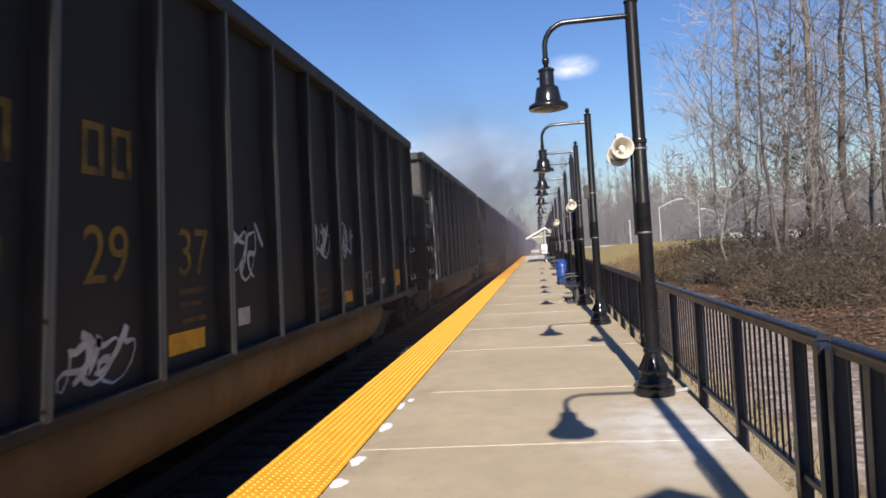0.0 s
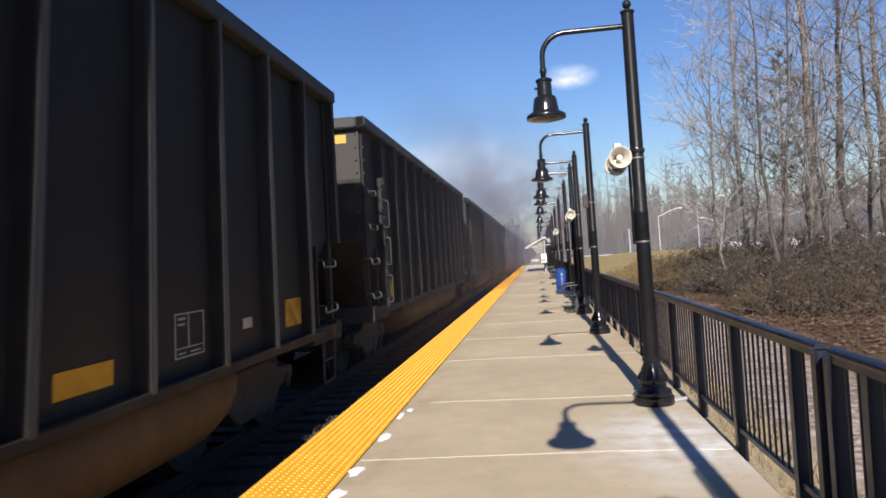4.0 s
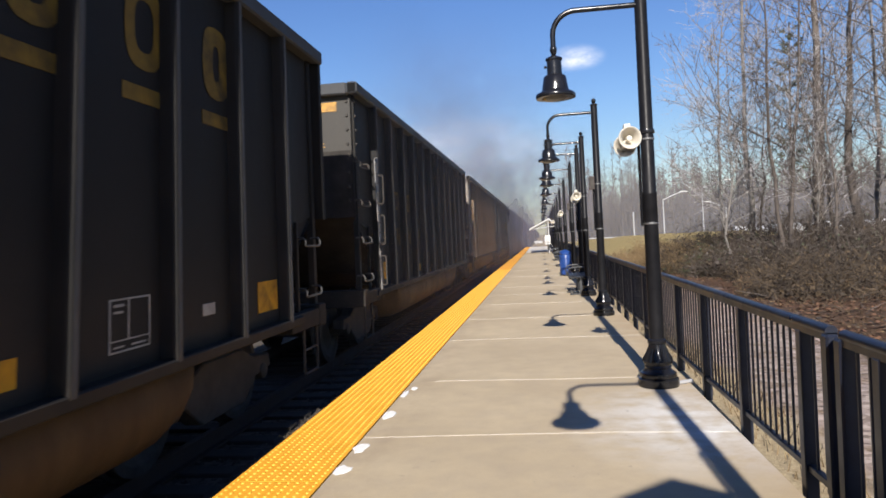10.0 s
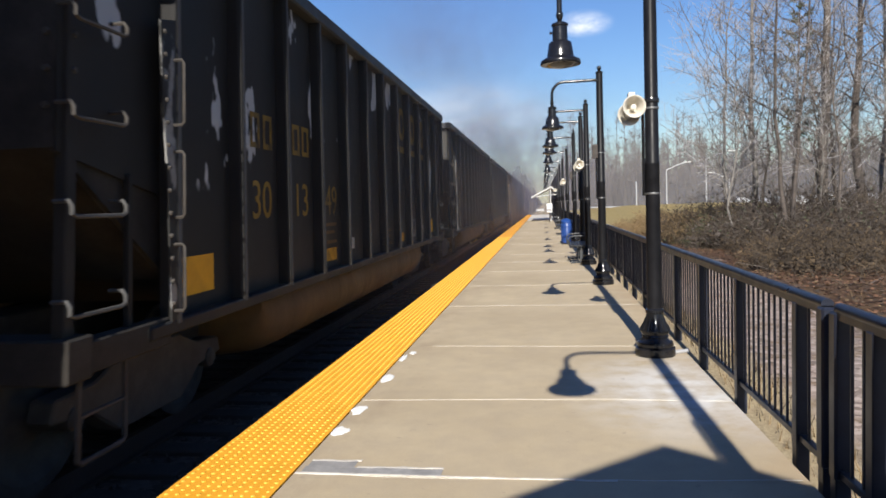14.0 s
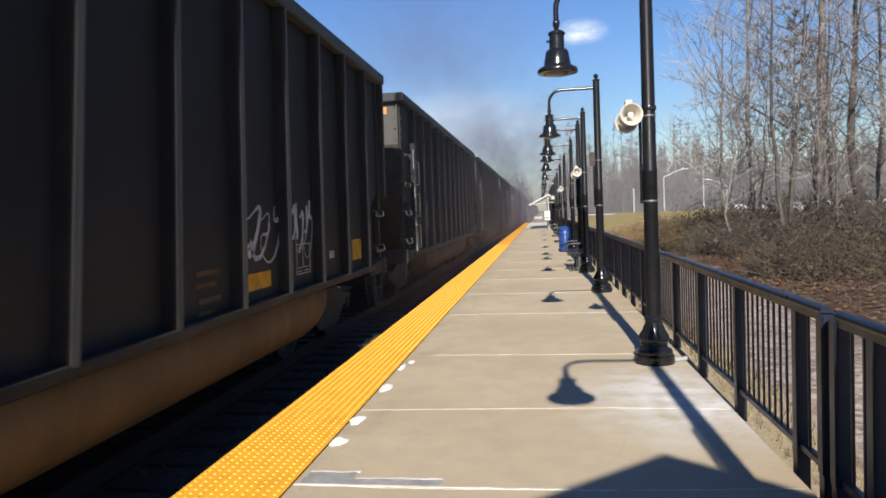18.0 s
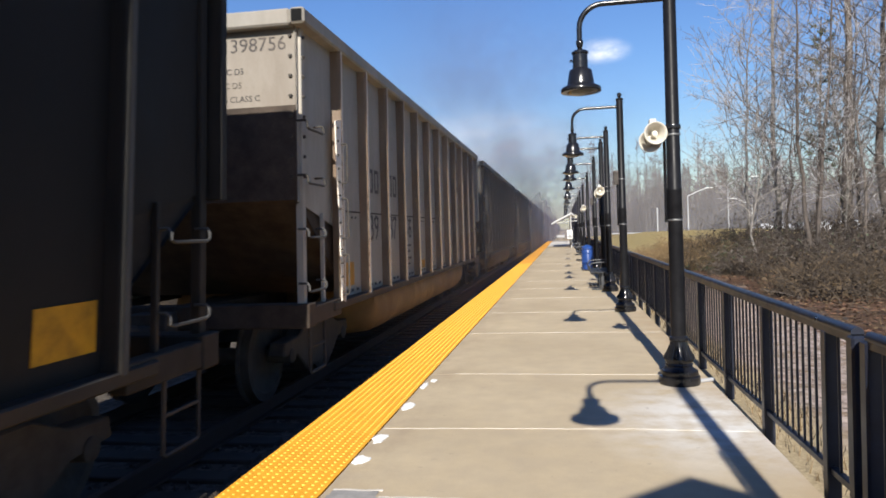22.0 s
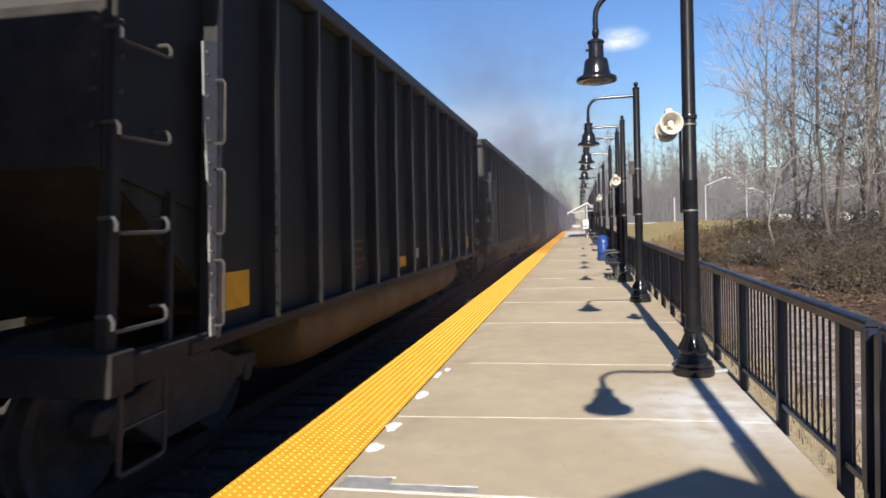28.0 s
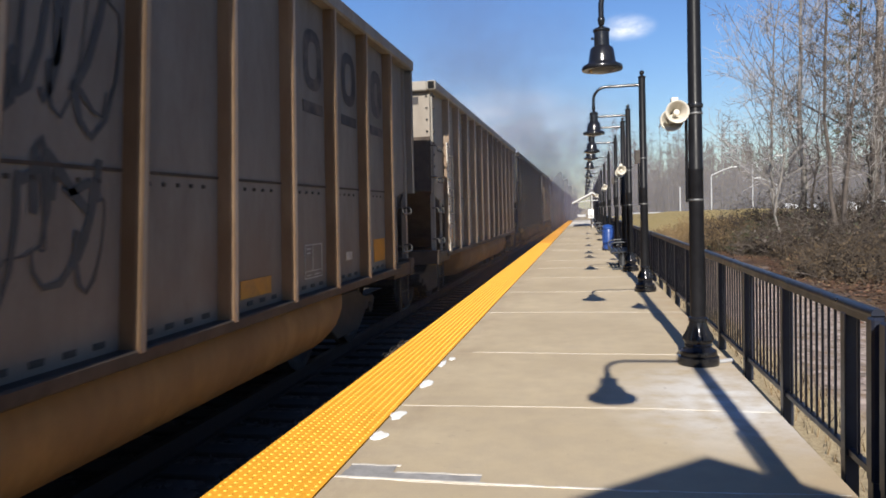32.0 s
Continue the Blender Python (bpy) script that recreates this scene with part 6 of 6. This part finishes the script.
# ---- dust and cloud ----
def veil_material(name, color, strength, edge, grain, emit, long=1.0):
    """Thin dust or cloud: soft, uneven, see-through."""
    t = Tree(name)
    gen = t.n("ShaderNodeMapping", Vector=t.n("ShaderNodeTexCoord").outputs["Generated"], Location=(-0.5, -0.5, -0.5)).outputs["Vector"]
    flat = t.n("ShaderNodeVectorMath", i0=gen, i1=(2, 0, 2))
    flat.operation = "MULTIPLY"
    ln = t.n("ShaderNodeVectorMath", i0=flat.outputs["Vector"])
    ln.operation = "LENGTH"
    soft = t.n("ShaderNodeMapRange", Value=ln.outputs["Value"], i1=edge, i2=1.0, i3=1.0, i4=0.0)
    soft.interpolation_type = "SMOOTHSTEP"
    wisp = t.ramp(t.noise(grain, 6, 0.62, t.scaled(long, 1, 1)), 0.28, 0.62)
    alpha = t.math("MULTIPLY", t.math("MULTIPLY", soft.outputs["Result"], wisp), strength)
    clear = t.n("ShaderNodeBsdfTransparent")
    if emit:
        body = t.n("ShaderNodeEmission", Color=(*color, 1), Strength=emit)
    else:
        body = t.n("ShaderNodeBsdfDiffuse", Color=(*color, 1))
    mix = t.n("ShaderNodeMixShader", i0=alpha, i1=clear.outputs[0], i2=body.outputs[0])
    t.t.links.new(mix.outputs[0], t.t.nodes["Material Output"].inputs["Surface"])
    return t.m


M["dust"] = veil_material("dust", (0.086, 0.079, 0.106), 0.6, 0.0, 0.13, 0)
M["thin_dust"] = veil_material("thin_dust", (0.084, 0.08, 0.126), 0.42, 0.0, 0.1, 0)
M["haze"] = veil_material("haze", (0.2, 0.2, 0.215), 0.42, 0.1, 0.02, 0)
M["cloud"] = veil_material("cloud", (0.82, 0.88, 1.0), 0.95, 0.1, 0.011, 0.66, 0.3)
M["puff"] = veil_material("puff", (0.95, 0.96, 1.0), 0.95, 0.1, 0.02, 0.66, 0.5)


def sheet(name, mat, wide, tall, at, label, category, kind=""):
    """A shallow curved sheet standing across the line of sight."""
    g = Geo()
    n = 9
    for j in range(n):
        for i in range(n):
            u, v = i / (n - 1) - 0.5, j / (n - 1) - 0.5
            g.v.append((u * wide, -(u * u + v * v) * wide * 0.2, v * tall))
    g.f = [(j * n + i, j * n + i + 1, j * n + i + n + 1, j * n + i + n) for j in range(n - 1) for i in range(n - 1)]
    g.k = [0] * len(g.f)
    ob = put(name, g.mesh(name, mat, smooth=True), None, at)
    return tagged(ob, label, category, "", kind)


DUST = []
for k, (x, y, z, w, h, mat) in enumerate(((-4.2, 36, 5.2, 13, 10, "thin_dust"), (-4.0, 58, 6.6, 24, 20, "thin_dust"), (-4.4, 92, 5.4, 30, 24, "dust"), (-4.4, 160, 8, 56, 42, "dust"))):
    DUST.append((k, sheet("dust_cloud", M[mat], w, h, (x, y, z), "drifting grey coal dust over the train", "dust", "stuff"), (x, y, z)))


def dust_curtain():
    """Brown-grey dust hanging beside the train, thicker with the distance and thinning out upwards."""
    t = Tree("hanging_dust")
    gen = t.n("ShaderNodeTexCoord").outputs["Generated"]
    far = t.ramp(t.axis(1, gen), 0.0, 0.24, 0.0, 0.86)
    low = t.n("ShaderNodeMapRange", Value=t.axis(2, gen), i1=0.42, i2=1.0, i3=1.0, i4=0.0)
    low.interpolation_type = "SMOOTHSTEP"
    wisp = t.ramp(t.noise(0.16, 6, 0.62, t.scaled(1, 0.35, 1)), 0.25, 0.65, 0.55, 1.0)
    alpha = t.math("MULTIPLY", t.math("MULTIPLY", far, low.outputs["Result"]), wisp)
    body = t.n("ShaderNodeBsdfDiffuse", Color=(0.4, 0.365, 0.35, 1))
    mix = t.n("ShaderNodeMixShader", i0=alpha, i1=t.n("ShaderNodeBsdfTransparent").outputs[0], i2=body.outputs[0])
    t.t.links.new(mix.outputs[0], t.t.nodes["Material Output"].inputs["Surface"])
    g = Geo()
    n, m = 60, 8
    for j in range(n):
        for i in range(m):
            y, z = 242 * j / (n - 1), 8.4 * i / (m - 1)
            g.v.append((0.12 * math.sin(0.21 * y + 0.4 * z), y, z))
    g.f = [(j * m + i, j * m + i + 1, j * m + i + m + 1, j * m + i + m) for j in range(n - 1) for i in range(m - 1)]
    g.k = [0] * len(g.f)
    tagged(put("dust_curtain", g.mesh("dust_curtain", t.m, smooth=True), None, (-2.2, 7, -0.5)), "brown grey dust hanging beside the train", "dust", kind="stuff")


dust_curtain()
# one pale sheet added to stand in for haze in the air
sheet("woods_haze", M["haze"], 150, 44, (32, 121, 4), "pale see-through sheet standing in for haze before the distant woods", "haze", "stuff")
sheet("cloud_bank", M["cloud"], 1150, 360, (-390, 2300, 262), "low pale cloud bank near the horizon", "cloud", "structure")
sheet("small_cloud", M["puff"], 200, 95, (132, 2250, 532), "small wispy white cloud", "cloud", "structure")


# ---- motion of the train ----
def gone(t):
    """Metres that the train has run at t seconds."""
    return 21.6536 * t + 0.0021937 * t**2 + 0.00018765 * t**3


# small unevenness of the run, in metres ahead of that
UNEVEN = [(0, -0.1), (0.5, -0.2), (1, -0.32), (2, -0.38), (3, -0.35), (6, 0.05), (6.5, -0.2), (7, -0.87), (8, -0.12), (9, -0.47), (10, 0.01), (11, -0.27), (12, -0.07), (13, -0.22), (14, 0.2), (17, 0.15), (18, 0.27), (19, -0.09), (20, -0.08), (21, -1.21), (22, -0.2), (23, -0.38), (24, -0.68), (25, -0.53), (28, -0.05), (29, 0.29), (30, 0.5), (31, 0.05), (32, -0.69)]


def ahead(t):
    for (a, p), (b, q) in zip(UNEVEN, UNEVEN[1:]):
        if a <= t <= b:
            return p + (q - p) * (t - a) / (b - a)
    return 0.0


TIMES = sorted(UNEVEN + [(15, 0), (26.5, 0)])


def motions():
    for i, car in TRAIN:
        walk(car, [(t, pose(TRACK_X, PITCH * i + LEAD - gone(t) - ahead(t), RAIL_Z)) for t, _ in TIMES])
    for k, ob, (x, y, z) in DUST:
        walk(ob, [(t, pose(x + 0.8 * math.sin(0.3 * t + k), y - 0.25 * t, z + 0.4 * math.sin(0.23 * t + 2 * k) + (4.4 if k == 0 else 1.6 if k == 1 else 0) * smooth(7, 13, t) * (1 - 0.5 * smooth(20, 26, t)))) for t in range(0, 33, 4)])
    done = {}
    for k, w in WHEELS:
        if k not in done:
            rows = [(n / 30, pose(0, -0.9 + 1.8 * k, WHEEL, math.degrees(gone(n / 30) / WHEEL))) for n in range(961)]
            walk(w, rows)
            done[k] = w
        else:
            w.rotation_mode = "QUATERNION"
            keys, first = w.animation_data_create(), done[k].animation_data
            keys.action, keys.action_slot = first.action, first.action_slot


motions()
